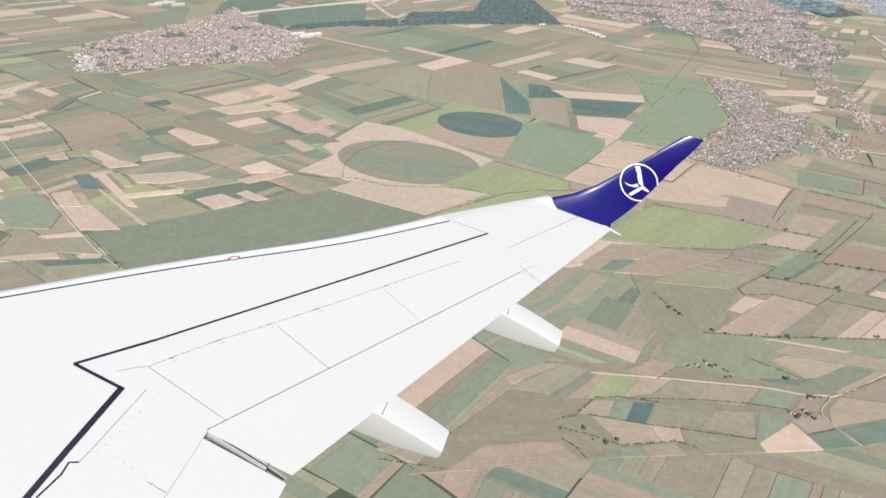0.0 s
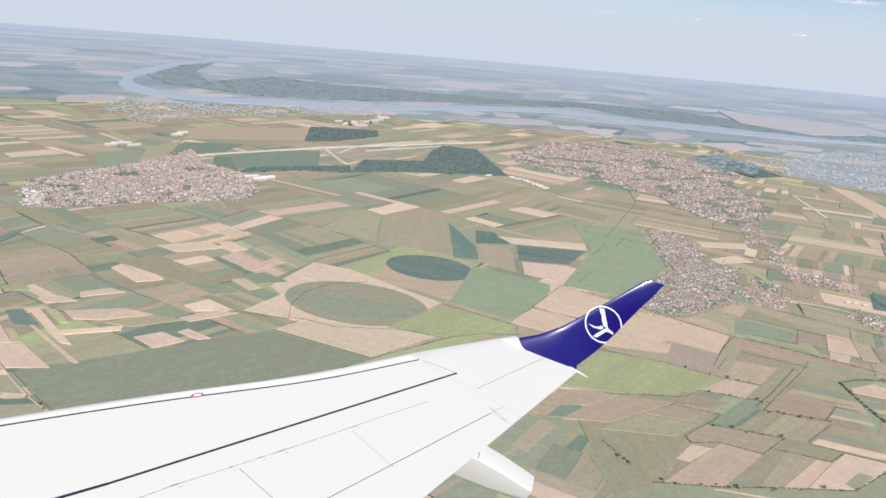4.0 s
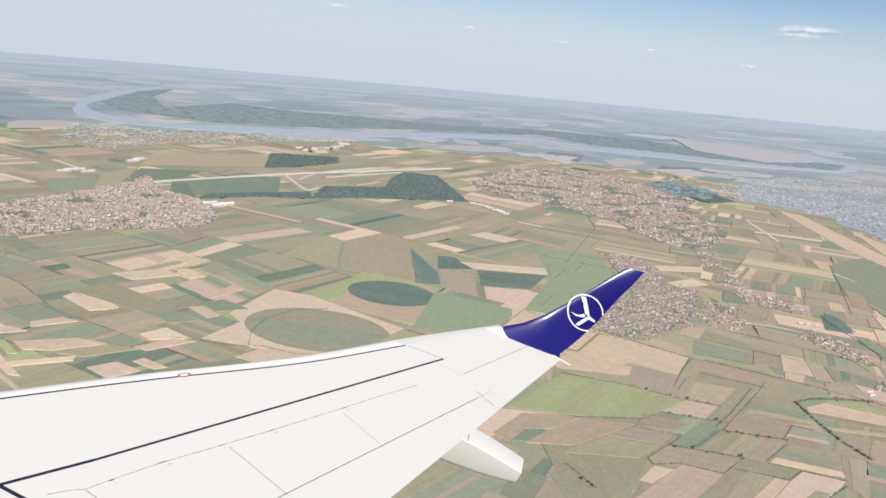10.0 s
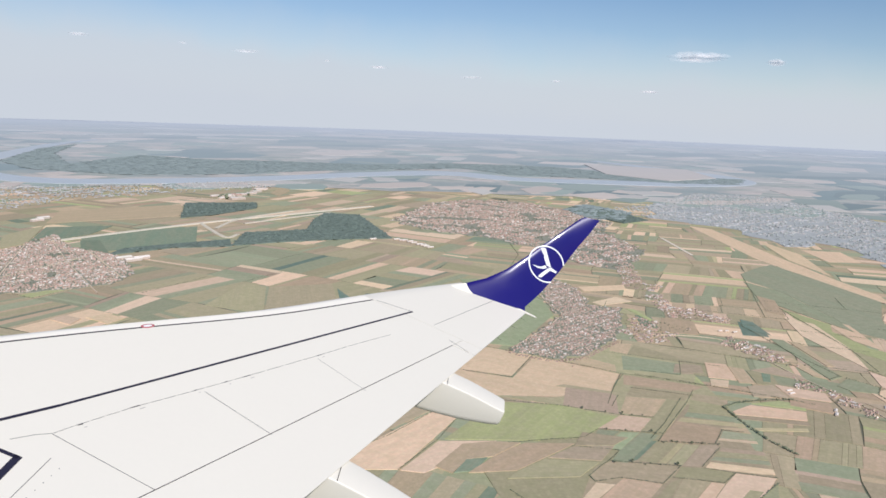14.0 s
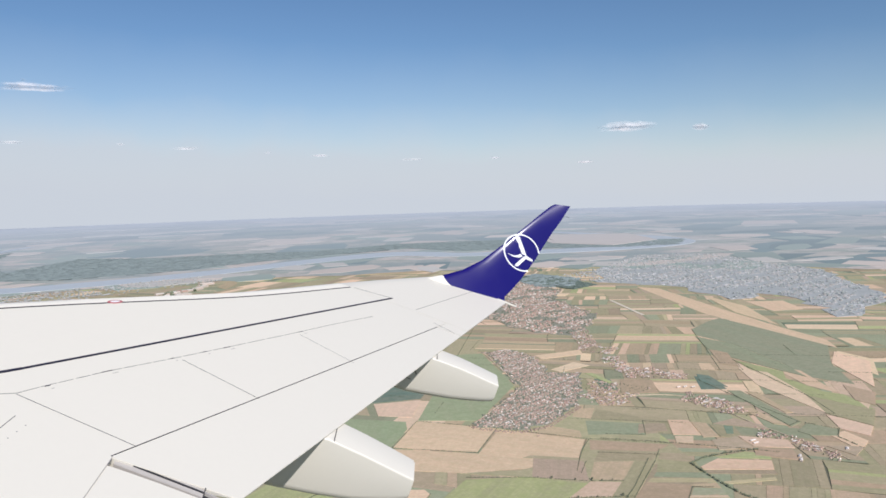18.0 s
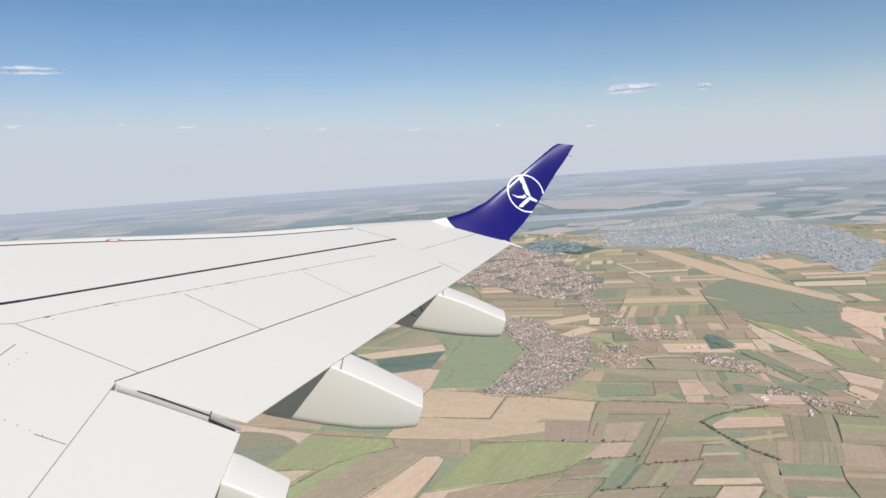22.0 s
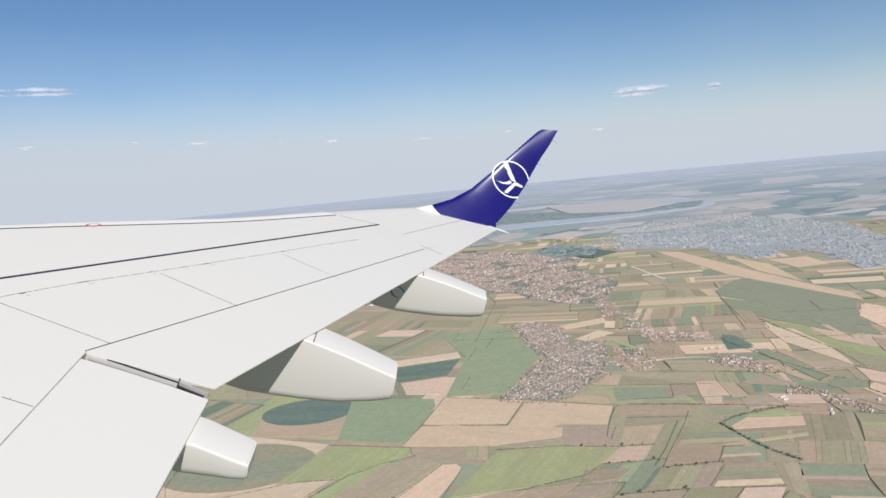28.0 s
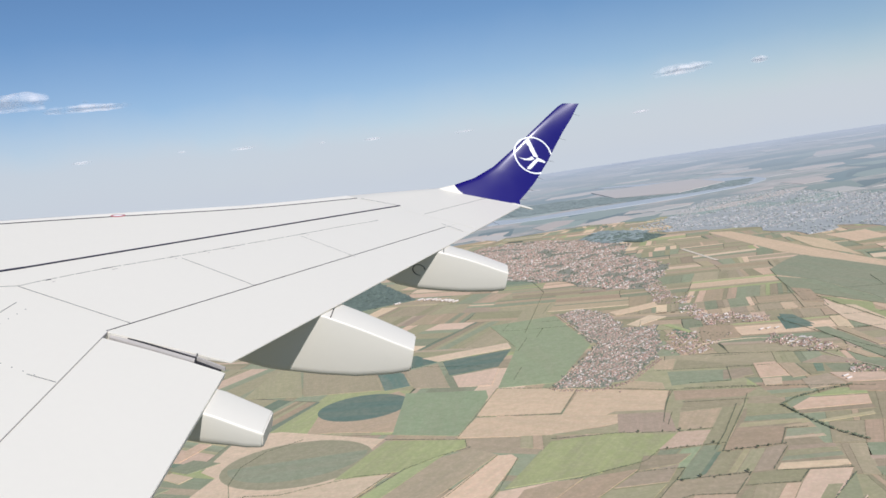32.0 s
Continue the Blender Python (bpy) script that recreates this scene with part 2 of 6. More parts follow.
def far_patch(name, col):
    """A field or wood of the backdrop plain, distance haze mixed into its colour."""
    m = Mat(name, 1.0)
    m.b.inputs["Specular IOR Level"].default_value = 0.0
    rnd = m.math("ADD", m.math("MULTIPLY", m.random(), 0.3), 0.85)
    hs = m.node("ShaderNodeHueSaturation", Color=(*col, 1))
    m.link(rnd, hs.inputs["Value"])
    c = m.mix(m.math("MULTIPLY", m.noise(0.02, 5, 0.65), 0.5), hs.outputs[0], scaled(col, 0.7))
    m.color(distance_haze(m, c))
    return m.m


GROUND = ground_material()
DISTANT = distance_material()
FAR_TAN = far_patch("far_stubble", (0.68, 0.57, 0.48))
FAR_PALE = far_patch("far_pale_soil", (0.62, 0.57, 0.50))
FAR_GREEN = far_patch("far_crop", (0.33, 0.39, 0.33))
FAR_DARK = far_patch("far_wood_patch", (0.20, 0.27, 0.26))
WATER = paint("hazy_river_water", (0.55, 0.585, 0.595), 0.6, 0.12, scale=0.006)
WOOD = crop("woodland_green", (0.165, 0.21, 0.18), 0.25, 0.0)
# woodland green again, paled and blued to paint in the haze
FARWOOD = crop("haze_tinted_woodland", (0.3, 0.355, 0.345), 0.15, 0.0)
ROAD = crop("pale_road_surface", (0.66, 0.575, 0.455), 0.1, 0.0)
RUNWAY = crop("concrete_runway", (0.74, 0.69, 0.60), 0.08, 0.0)
WALLS = crop("pale_house_walls", (0.53, 0.475, 0.44), 0.12, 0.0)
ROOFS = crop("terracotta_roofs", (0.475, 0.32, 0.285), 0.15, 0.0)
OLD_ROOFS = crop("weathered_brown_roofs", (0.36, 0.28, 0.25), 0.15, 0.0)
YARD = crop("house_gardens", (0.31, 0.31, 0.245), 0.25, 0.0)
SHEDS = crop("light_metal_roofs", (0.76, 0.74, 0.72), 0.08, 0.0)
LEAVES = crop("tree_leaves", (0.17, 0.195, 0.13), 0.3, 0.0)
SCRUB = crop("hedge_scrub", (0.185, 0.205, 0.14), 0.3, 0.0)


def cloud_material():
    """Vapour that lets light through and thins out from the middle of the heap to its ends."""
    m = Mat("sunlit_cloud", 1.0)
    tint = (0.97, 0.905, 0.875)
    near, back = m.node("ShaderNodeBsdfDiffuse", Color=(*tint, 1)), m.node("ShaderNodeBsdfTranslucent", Color=(*tint, 1))
    white, clear_air, cover = m.node("ShaderNodeMixShader"), m.node("ShaderNodeBsdfTransparent"), m.node("ShaderNodeMixShader")
    white.inputs[0].default_value = 0.28
    m.link(near.outputs[0], white.inputs[1])
    m.link(back.outputs[0], white.inputs[2])
    gen = m.node("ShaderNodeTexCoord").outputs["Generated"]
    sp = m.node("ShaderNodeSeparateXYZ")
    m.link(gen, sp.inputs[0])
    off = m.math("ADD", m.math("POWER", m.math("ABSOLUTE", m.math("SUBTRACT", sp.outputs[0], 0.5)), 2.0),
                 m.math("POWER", m.math("ABSOLUTE", m.math("SUBTRACT", sp.outputs[2], 0.40)), 2.0))
    body = m.math("SUBTRACT", 1.0, m.math("MULTIPLY", m.math("SQRT", off), 2.5))
    wisps = m.math("MULTIPLY", m.math("SUBTRACT", m.noise(0.009, 3, 0.55), 0.5), 2.5)
    m.link(m.ramp(m.math("ADD", body, wisps), ((0.08, (0, 0, 0)), (0.95, (0.54, 0.54, 0.54)))), cover.inputs[0])
    m.link(clear_air.outputs[0], cover.inputs[1])
    m.link(white.outputs[0], cover.inputs[2])
    out = m.t.nodes["Material Output"]
    m.link(cover.outputs[0], out.inputs["Surface"])
    return m.m


CLOUD = cloud_material()
# far town colours: paler copies with the haze of distance painted in
FAR_WALLS = crop("haze_tinted_walls", (0.54, 0.54, 0.545), 0.1, 0.0)
FAR_ROOFS = crop("haze_tinted_roofs", (0.49, 0.475, 0.475), 0.12, 0.0)
FAR_SHEDS = crop("haze_tinted_sheds", (0.62, 0.62, 0.63), 0.08, 0.0)
FAR_YARD = crop("haze_tinted_yards", (0.45, 0.47, 0.465), 0.2, 0.0)
FAR_TREES = crop("haze_tinted_trees", (0.41, 0.44, 0.425), 0.2, 0.0)


# ---------------------------------------------------------------- builders
def mesh_of(name, verts, faces, mats, smooth=False, index=None):
    me = bpy.data.meshes.new(name)
    me.from_pydata([tuple(v) for v in verts], [], faces)
    for m in mats if isinstance(mats, (list, tuple)) else (mats,):
        me.materials.append(m)
    if index is not None:
        me.polygons.foreach_set("material_index", index)
    if smooth:
        me.polygons.foreach_set("use_smooth", [True] * len(me.polygons))
    me.update()
    return me


def part(name, data, material, parent, label="", smooth=False):
    """Links (verts, faces) or a mesh as one object under a thing or a part."""
    me = data if isinstance(data, bpy.types.Mesh) else mesh_of(name, data[0], data[1], material, smooth)
    ob = new(name, me)
    ob.parent = parent
    if label:
        ob["label"] = label
    return ob


def loft(rings, close=True):
    """Closed rings of equal length joined into a skin, with both ends capped."""
    n = len(rings[0])
    verts = [p for r in rings for p in r]
    faces = []
    for i in range(len(rings) - 1):
        for j in range(n):
            k = (j + 1) % n
            faces.append((i * n + j, i * n + k, (i + 1) * n + k, (i + 1) * n + j))
    if close:
        faces.append(tuple(range(n - 1, -1, -1)))
        faces.append(tuple((len(rings) - 1) * n + j for j in range(n)))
    return verts, faces


def tidy(data, material, name, bevel=0.0, smooth=True, segments=2):
    """Recalculates normals and rounds the sharp edges a little."""
    bm = bmesh.new()
    me = mesh_of(name, data[0], data[1], material)
    bm.from_mesh(me)
    bmesh.ops.recalc_face_normals(bm, faces=bm.faces)
    if bevel:
        sharp = [e for e in bm.edges if len(e.link_faces) == 2 and e.calc_face_angle(0) > 0.7]
        bmesh.ops.bevel(bm, geom=sharp, offset=bevel, segments=segments, affect="EDGES", clamp_overlap=True)
    for f in bm.faces:
        f.smooth = smooth
    bm.to_mesh(me)
    bm.free()
    if smooth:
        me.set_sharp_from_angle(angle=radians(32))
    return me


def strip(points, width, top=0.004, depth=0.02):
    """A thin flat band along a line on the wing's skin."""
    rings = []
    for i, p in enumerate(points):
        a = Vector(points[max(i - 1, 0)])
        b = Vector(points[min(i + 1, len(points) - 1)])
        d = (b - a).normalized()
        s = Vector((-d.y, d.x, 0)) * (width / 2)
        p = Vector(p)
        if len(p) == 2:
            p = p.to_3d()
        rings.append([p + s + Vector((0, 0, top)), p - s + Vector((0, 0, top)),
                      p - s - Vector((0, 0, depth)), p + s - Vector((0, 0, depth))])
    return loft(rings)


def lozenge(c, r1, r2, h, n=16, turn=0.0):
    ring = lambda k, z: [(c[0] + k * (r1 * math.cos(a) * math.cos(turn) - r2 * math.sin(a) * math.sin(turn)),
                          c[1] + k * (r1 * math.cos(a) * math.sin(turn) + r2 * math.sin(a) * math.cos(turn)), c[2] + z)
                         for a in (math.tau * i / n for i in range(n))]
    return loft([ring(1, -0.02), ring(1, h * 0.6), ring(0.9, h)])


# ---------------------------------------------------------------- the wing
WING_FRAME = Matrix(((0.9313, 0.2042, 0.3015, 0.0147), (-0.0996, 0.9392, -0.3286, 0.5167),
                     (-0.3503, 0.2760, 0.8951, -3.1032), (0, 0, 0, 1)))
# stretch and shear of the whole wing, fitted to the camera's view
VIEW_STRETCH = Matrix(((1.0770, -0.0079, -0.0518), (-0.0079, 0.9166, -0.0136), (-0.0518, -0.0136, 0.9835))).to_4x4()
TIP_V, KINK_V, ROOT_V = 10.49, 4.59, 0.4
SEAM_U, INNER_TE = -1.84, -1.05


def lead(v):
    return -3.12 + 0.778 * (v - 6.16) + 0.09 * math.exp(-((v - 7.7) / 1.1) ** 2)


def trail(v):
    return -1.06 + 0.388 * (v - 4.56)


def hinge(v):
    return -1.84 + 0.52 * (v - 4.66)


def slat_edge(v):
    return lead(v) + 0.17


def top_n(u, v):
    """Height of the upper skin over the wing's reference plane."""
    c = max(trail(v), INNER_TE) - lead(v)
    s = (u - lead(v)) / c
    return -0.03 * c * (1 - s / 0.035) ** 2 if s < 0.035 else 0.0


def under_n(u, v):
    c = max(trail(v), INNER_TE) - lead(v)
    s = min(1.0, max(0.0, (u - lead(v)) / c))
    belly = 0.13 * c * (max(0.0, s) ** 0.5) * (1 - s) ** 0.9 * 1.5
    return -0.03 * c - belly * 0.62 if s < 0.3 else min(-0.012, -0.03 * c * (1 - s) / 0.7 - belly * 0.62)


def section(v, u0, u1, n=14, drop=0.0, thin=None):
    """A closed chordwise section of the wing between two stations."""
    us = [u0 + (u1 - u0) * (0.5 - 0.5 * math.cos(math.pi * i / (n - 1))) for i in range(n)]
    top = [(u, v, top_n(u, v) - drop) for u in us]
    low = [(u, v, min(under_n(u, v), top_n(u, v) - 0.012) - drop) for u in reversed(us)]
    return top + low


def stations(a, b, n):
    return [a + (b - a) * i / (n - 1) for i in range(n)]


def build_wing():
    wing = new("aircraft_wing")
    wing.matrix_world = WING_FRAME
    tagged(wing, "white swept airliner wing with violet upturned tip and flap fairings", "aircraft wing")
    # wing box, slat, flaps
    END = 8.93
    box = [section(v, slat_edge(v) + 0.003, (hinge(v) if v > 4.635 else SEAM_U) - 0.002) for v in stations(ROOT_V, 4.63, 9) + stations(4.64, END, 15)]
    part("wing_box", tidy(loft(box), WHITE, "wing_box"), WHITE, wing)
    tipbox = [section(v, lead(v), trail(v)) for v in stations(END + 0.006, TIP_V, 9)]
    part("outer_panel", tidy(loft(tipbox), WHITE, "outer_panel"), WHITE, wing)
    slat = [section(v, lead(v), slat_edge(v), 8) for v in stations(ROOT_V, END, 22)]
    part("slat", tidy(loft(slat), GREY_EDGE, "slat"), GREY_EDGE, wing, "pale grey metal leading edge slat")
    of = [section(v, hinge(v) + 0.003, trail(v), 10) for v in stations(KINK_V + 0.035, 8.70, 12)]
    part("outboard_flap", tidy(loft(of), WHITE, "outboard_flap", 0.003), WHITE, wing)
    ai = [section(v, hinge(v) + 0.003, trail(v), 10) for v in stations(8.706, END, 4)]
    part("aileron_end", tidy(loft(ai), WHITE, "aileron_end"), WHITE, wing)
    rings = []
    for v in stations(ROOT_V, KINK_V - 0.045, 10):
        us = [SEAM_U + 0.002, SEAM_U + 0.12, SEAM_U + 0.30, SEAM_U + 0.55, INNER_TE]
        n0 = (-0.002, -0.003, -0.008, -0.022, -0.045)
        n1 = (-0.20, -0.22, -0.20, -0.15, -0.075)
        rings.append([(u, v, a) for u, a in zip(us, n0)] + [(u, v, a) for u, a in reversed(list(zip(us, n1)))])
    part("inboard_flap", tidy(loft(rings), WHITE, "inboard_flap", 0.003), WHITE, wing, "white inner flap, slightly lowered")
    # the sealed slot where the two flaps part
    slot = part("flap_end_slot", tidy(([(SEAM_U + 0.02, 4.672, -0.006), (-1.25, 4.618, -0.006), (-1.25, 4.556, -0.022),
                                        (SEAM_U + 0.02, 4.600, -0.022), (SEAM_U + 0.02, 4.672, -0.12), (-1.25, 4.618, -0.12),
                                        (-1.25, 4.556, -0.12), (SEAM_U + 0.02, 4.600, -0.12)],
                                       [(0, 1, 2, 3), (4, 7, 6, 5), (0, 4, 5, 1), (1, 5, 6, 2), (2, 6, 7, 3), (3, 7, 4, 0)]),
                                      SLOT_GREY, "flap_end_slot", 0.003), SLOT_GREY, wing, "grey sealing strip between the flaps")
    part("slot_gap", strip([(SEAM_U + 0.01, 4.640, -0.010), (-1.25, 4.590, -0.011)], 0.009, 0.006), DARK, slot)
    part("slot_end", strip([(-1.255, 4.628, 0.0), (-1.25, 4.552, -0.022)], 0.007, 0.005), DARK, slot)
    part("slot_tail", strip([(-1.25, 4.590, -0.035), (-1.09, 4.580, -0.050)], 0.030, 0.002), DARK, slot)
    part("slot_lip", strip([(-1.25, 4.598, -0.012), (-1.06, 4.580, -0.030)], 0.012, 0.008), SLOT_GREY, slot)
    # painted walkway border
    for a, b, w in (((-0.28, 9.07), (-2.67, 5.24), 0.020), ((-2.67, 5.24), (-3.09, 4.61), 0.024),
                    ((-3.09, 4.613), (-2.64, 4.613), 0.032), ((-2.645, 4.63), (-2.68, 3.86), 0.050), ((-2.68, 3.86), (-2.73, 2.4), 0.050)):
        part("walkway_stripe", strip([a, b], w), STRIPE, wing, "dark painted walkway border line")
    # joints between skin panels

    def joint(points, w=0.006, mat=SEAM, name="panel_joint"):
        part(name, strip(points, w, 0.0015), mat, wing)
    joint([(SEAM_U, 4.66), (SEAM_U, 2.2)], 0.004, SLOT_GREY)
    joint([(hinge(v), v) for v in stations(4.64, 8.70, 16)], 0.0045, DARK)
    joint([(-1.83, 6.08), (-1.18, 5.90)], 0.004, DARK)
    joint([(-2.57, 4.94), (-1.76, 4.815)], 0.004, DARK)
    joint([(-1.08, 7.27), (-0.54, 7.09)], 0.003)
    joint([(0.01, 8.99), (0.78, 10.44)], 0.005)
    joint([(0.22, 8.79), (0.47, 8.71)], 0.0045, DARK)
    joint([(-2.02, 3.94), (-1.85, 3.93)], 0.004, DARK)
    joint([(-2.47, 4.72), (-2.53, 3.98), (-2.55, 3.82)], 0.0045)
    joint([(-2.55, 3.82), (-2.61, 3.78), (-2.60, 3.66), (-2.64, 3.4)], 0.016, DARK)
    joint([(-0.72, 8.96), (-0.28, 9.07)], 0.006)
    joint([(slat_edge(v) + 0.004, v) for v in stations(3.0, 8.93, 24)], 0.015, DARK, "slat_gap")
    joint([(-2.77, 4.74), (-2.66, 4.87), (-2.57, 4.95)], 0.004)
    # dashed spoiler edge with its little hinges
    spots = [(-2.57, 4.95), (-2.49, 5.10), (-2.22, 5.56), (-1.93, 6.00), (-1.59, 6.53), (-1.08, 7.34), (-0.85, 7.72), (-0.45, 8.34)]
    for a, b in zip(spots, spots[1:]):
        a, b = Vector(a), Vector(b)
        for k in range(4):
            joint([a.lerp(b, k / 4 + 0.01), a.lerp(b, k / 4 + 0.23)], 0.0042)
    for u, v, l in ((-2.22, 5.56, 0.11), (-1.59, 6.53, 0.10), (-1.08, 7.34, 0.08), (-2.46, 5.14, 0.05), (-1.90, 6.05, 0.04), (-1.72, 6.33, 0.04)):
        d = Vector((0.53, 0.85)) * l / 2
        c = Vector((u, v))
        joint([c - d * 0.8, c + d * 0.8], 0.008, DARK, "hinge_cover")
        joint([c + d * 0.3 + Vector((0.03, -0.02)), c + d * 1.2 + Vector((0.03, -0.02))], 0.006, SLOT_GREY, "hinge_cover")
    # rivets by the inner panel
    for k in range(9):
        part("rivet", lozenge((-2.38 - 0.012 * k, 4.66 - 0.085 * k, 0.001), 0.004, 0.004, 0.0015, 6), SEAM, wing)
    for k in range(7):
        part("rivet", lozenge((-2.40 + 0.07 * k, 4.02 - 0.012 * k, 0.001), 0.004, 0.004, 0.0015, 6), SEAM, wing)
    # slat marking on the leading edge
    u, v = -2.56, 6.63
    mark = part("warning_mark", lozenge((u, v, 0.002), 0.070, 0.026, 0.003, 18, 0.92), RED, wing, "small red oval warning mark")
    part("mark_centre", lozenge((u, v, 0.005), 0.045, 0.013, 0.002, 14, 0.92), EMBLEM, mark)
    return wing


def fairing(wing, v0, half, prof, name_label):
    """A flap track fairing: prof holds stations of u, top, bottom and half-width factor."""
    rings = []
    for u, t, b, k in prof:
        w = half * k
        rt, rb = min(0.018, w * 0.35, (t - b) * 0.3), min(0.10, w * 0.75, (t - b) * 0.4)
        ring = []
        for sv, sn, r, a0 in ((1, 1, rt, 0), (-1, 1, rt, 90), (-1, -1, rb, 180), (1, -1, rb, 270)):
            cv, cn = v0 + half + sv * (w - r), (t - r if sn > 0 else b + r)
            for i in range(5):
                a = radians(a0 + 22.5 * i)
                ring.append((u, cv + r * math.cos(a), cn + r * math.sin(a)))
        rings.append(ring)
    f = part("flap_track_fairing", tidy(loft(rings), WHITE, "flap_track_fairing", 0.012), WHITE, wing, name_label)
    return f


def smooth_profile(stn, n=18):
    """Stations interpolated along a smooth line."""
    us = stations(stn[0][0], stn[-1][0], n)
    out = []
    for u in us:
        for a, b in zip(stn, stn[1:]):
            if a[0] <= u <= b[0] + 1e-9:
                s = (u - a[0]) / (b[0] - a[0])
                out.append((u, *(x + (y - x) * s for x, y in zip(a[1:], b[1:]))))
                break
    return out


def build_fairings(wing):
    mid = smooth_profile([(-2.3, -0.30, -0.34, 0.25), (-1.9, -0.22, -0.55, 0.7), (-1.45, -0.12, -0.70, 0.95), (-1.0, -0.05, -0.71, 1.0),
                          (-0.60, -0.014, -0.64, 1.0), (-0.29, -0.058, -0.57, 0.96), (0.04, -0.122, -0.44, 0.90), (0.12, -0.138, -0.395, 0.86)])
    f = fairing(wing, 5.69, 0.17, mid, "white flap track fairing with a blunt tail")
    part("fairing_joint", strip([(-0.55, 5.70, -0.016), (-0.55, 6.02, -0.016)], 0.006), DARK, f)
    out = smooth_profile([(-0.95, -0.25, -0.28, 0.25), (-0.6, -0.2, -0.45, 0.7), (-0.2, -0.10, -0.57, 0.95), (0.05, -0.03, -0.56, 1.0),
                          (0.22, -0.014, -0.53, 1.0), (0.55, -0.02, -0.46, 0.96), (0.88, -0.056, -0.355, 0.90), (0.96, -0.064, -0.315, 0.86)])
    f = fairing(wing, 7.86, 0.15, out, "white outer flap track fairing with a blunt tail")
    part("fairing_joint", strip([(0.27, 7.87, -0.014), (0.27, 8.15, -0.014)], 0.006), DARK, f)
    ring = [(0.05 + 0.065 * math.cos(a), 7.852, -0.29 + 0.065 * math.sin(a)) for a in stations(0.3, 5.0, 16)]
    part("vent_ring", loft([[(x - 0.004, y, z), (x + 0.004, y, z), (x + 0.004, y + 0.01, z + 0.004), (x - 0.004, y + 0.01, z - 0.004)] for x, y, z in ring]), DARK, f)
    inn = smooth_profile([(-2.4, -0.35, -0.38, 0.3), (-1.7, -0.22, -0.42, 0.9), (-1.06, -0.058, -0.36, 1.0),
                          (-0.77, -0.115, -0.30, 0.93), (-0.69, -0.13, -0.265, 0.88)])
    f = fairing(wing, 4.06, 0.16, inn, "white inner flap track fairing with a blunt tail")


def build_winglet(wing):
    """Blended tip: each station has its leading point, trailing point and thickness."""
    st = [((0.07, 10.23, -0.03), (1.22, 10.496, -0.02), 0.075), ((0.311, 10.384, 0.0679), (1.2, 10.54, 0.0485), 0.085), ((0.562, 10.57, 0.194), (1.28, 10.652, 0.1552), 0.09),
          ((0.794, 10.768, 0.3783), (1.38, 10.804, 0.3104), 0.08), ((1.03, 10.978, 0.6693), (1.51, 11.004, 0.6014), 0.065), ((1.17, 11.106, 0.8536), (1.58, 11.136, 0.8051), 0.055),
          ((1.3, 11.222, 1.028), (1.66, 11.272, 1.028), 0.045), ((1.43, 11.366, 1.193), (1.75, 11.404, 1.232), 0.036), ((1.55, 11.487, 1.343), (1.81, 11.515, 1.406), 0.026),
          ((1.61, 11.528, 1.397), (1.83, 11.54, 1.455), 0.012)]
    rings = []
    for i, (a, b, th) in enumerate(st):
        a, b = Vector(a), Vector(b)
        lo, hi = st[max(i - 1, 0)], st[min(i + 1, len(st) - 1)]
        rise = ((Vector(hi[0]) + Vector(hi[1])) - (Vector(lo[0]) + Vector(lo[1]))).normalized()
        nrm = (b - a).cross(rise).normalized()
        ring = []
        n = 9
        for k in range(n):
            s = 0.5 - 0.5 * math.cos(math.pi * k / (n - 1))
            ring.append(a.lerp(b, s) + nrm * th * 0.9 * (math.sqrt(max(s, 0)) * (1 - s) + 0.02))
        for k in range(n - 1, -1, -1):
            s = 0.5 - 0.5 * math.cos(math.pi * k / (n - 1))
            ring.append(a.lerp(b, s) - nrm * th * 0.9 * (math.sqrt(max(s, 0)) * (1 - s) + 0.02))
        rings.append(ring)
    wl = part("winglet", tidy(loft(rings), PURPLE, "winglet"), PURPLE, wing, "glossy violet upturned winglet with round white emblem")

    def face(s, h):
        """A point on the inner face: s along the chord, h the station."""
        i = min(int(h), len(st) - 2)
        g = h - i
        a = Vector(st[i][0]).lerp(Vector(st[i + 1][0]), g)
        b = Vector(st[i][1]).lerp(Vector(st[i + 1][1]), g)
        return a.lerp(b, s)
    # white shoulder where the wing's leading edge turns up
    rings = []
    for h in (0.0, 0.25, 0.5, 0.75, 0.95):
        a, b = face(0, h), face(1, h)
        up = (face(0, h + 0.2) - a).normalized()
        nrm = (b - a).cross(up).normalized()
        reach, th = 0.34 * (1 - h / 1.05), 0.080 * 0.9
        ring = []
        for k in (1.0, 0.75, 0.5, 0.25, 0.06, 0.0):
            q = reach * k
            ring.append(a.lerp(b, q) + nrm * (th * (math.sqrt(q) * (1 - q) + 0.02) + 0.006) - (b - a) * 0.006)
        for k in (0.06, 0.25, 0.5, 0.75, 1.0):
            q = reach * k
            ring.append(a.lerp(b, q) - nrm * (th * (math.sqrt(q) * (1 - q) + 0.02) + 0.006) - (b - a) * 0.006)
        rings.append(ring)
    part("winglet_shoulder", tidy(loft(rings), WHITE, "winglet_shoulder"), WHITE, wl, "white painted front corner of the winglet")
    # emblem: ring and plain bars, laid on the blade's inner face
    c = face(0.56, 4.02)
    ex = (face(1, 4.02) - face(0, 4.02)).normalized()
    ey = (face(0.56, 5) - face(0.56, 3.1))
    ey = (ey - ex * ey.dot(ex)).normalized()
    lean = radians(21)
    ex, ey = ex * math.cos(lean) + ey * math.sin(lean), ey * math.cos(lean) - ex * math.sin(lean)
    nn = ex.cross(ey)
    if nn.y > 0:
        nn = -nn

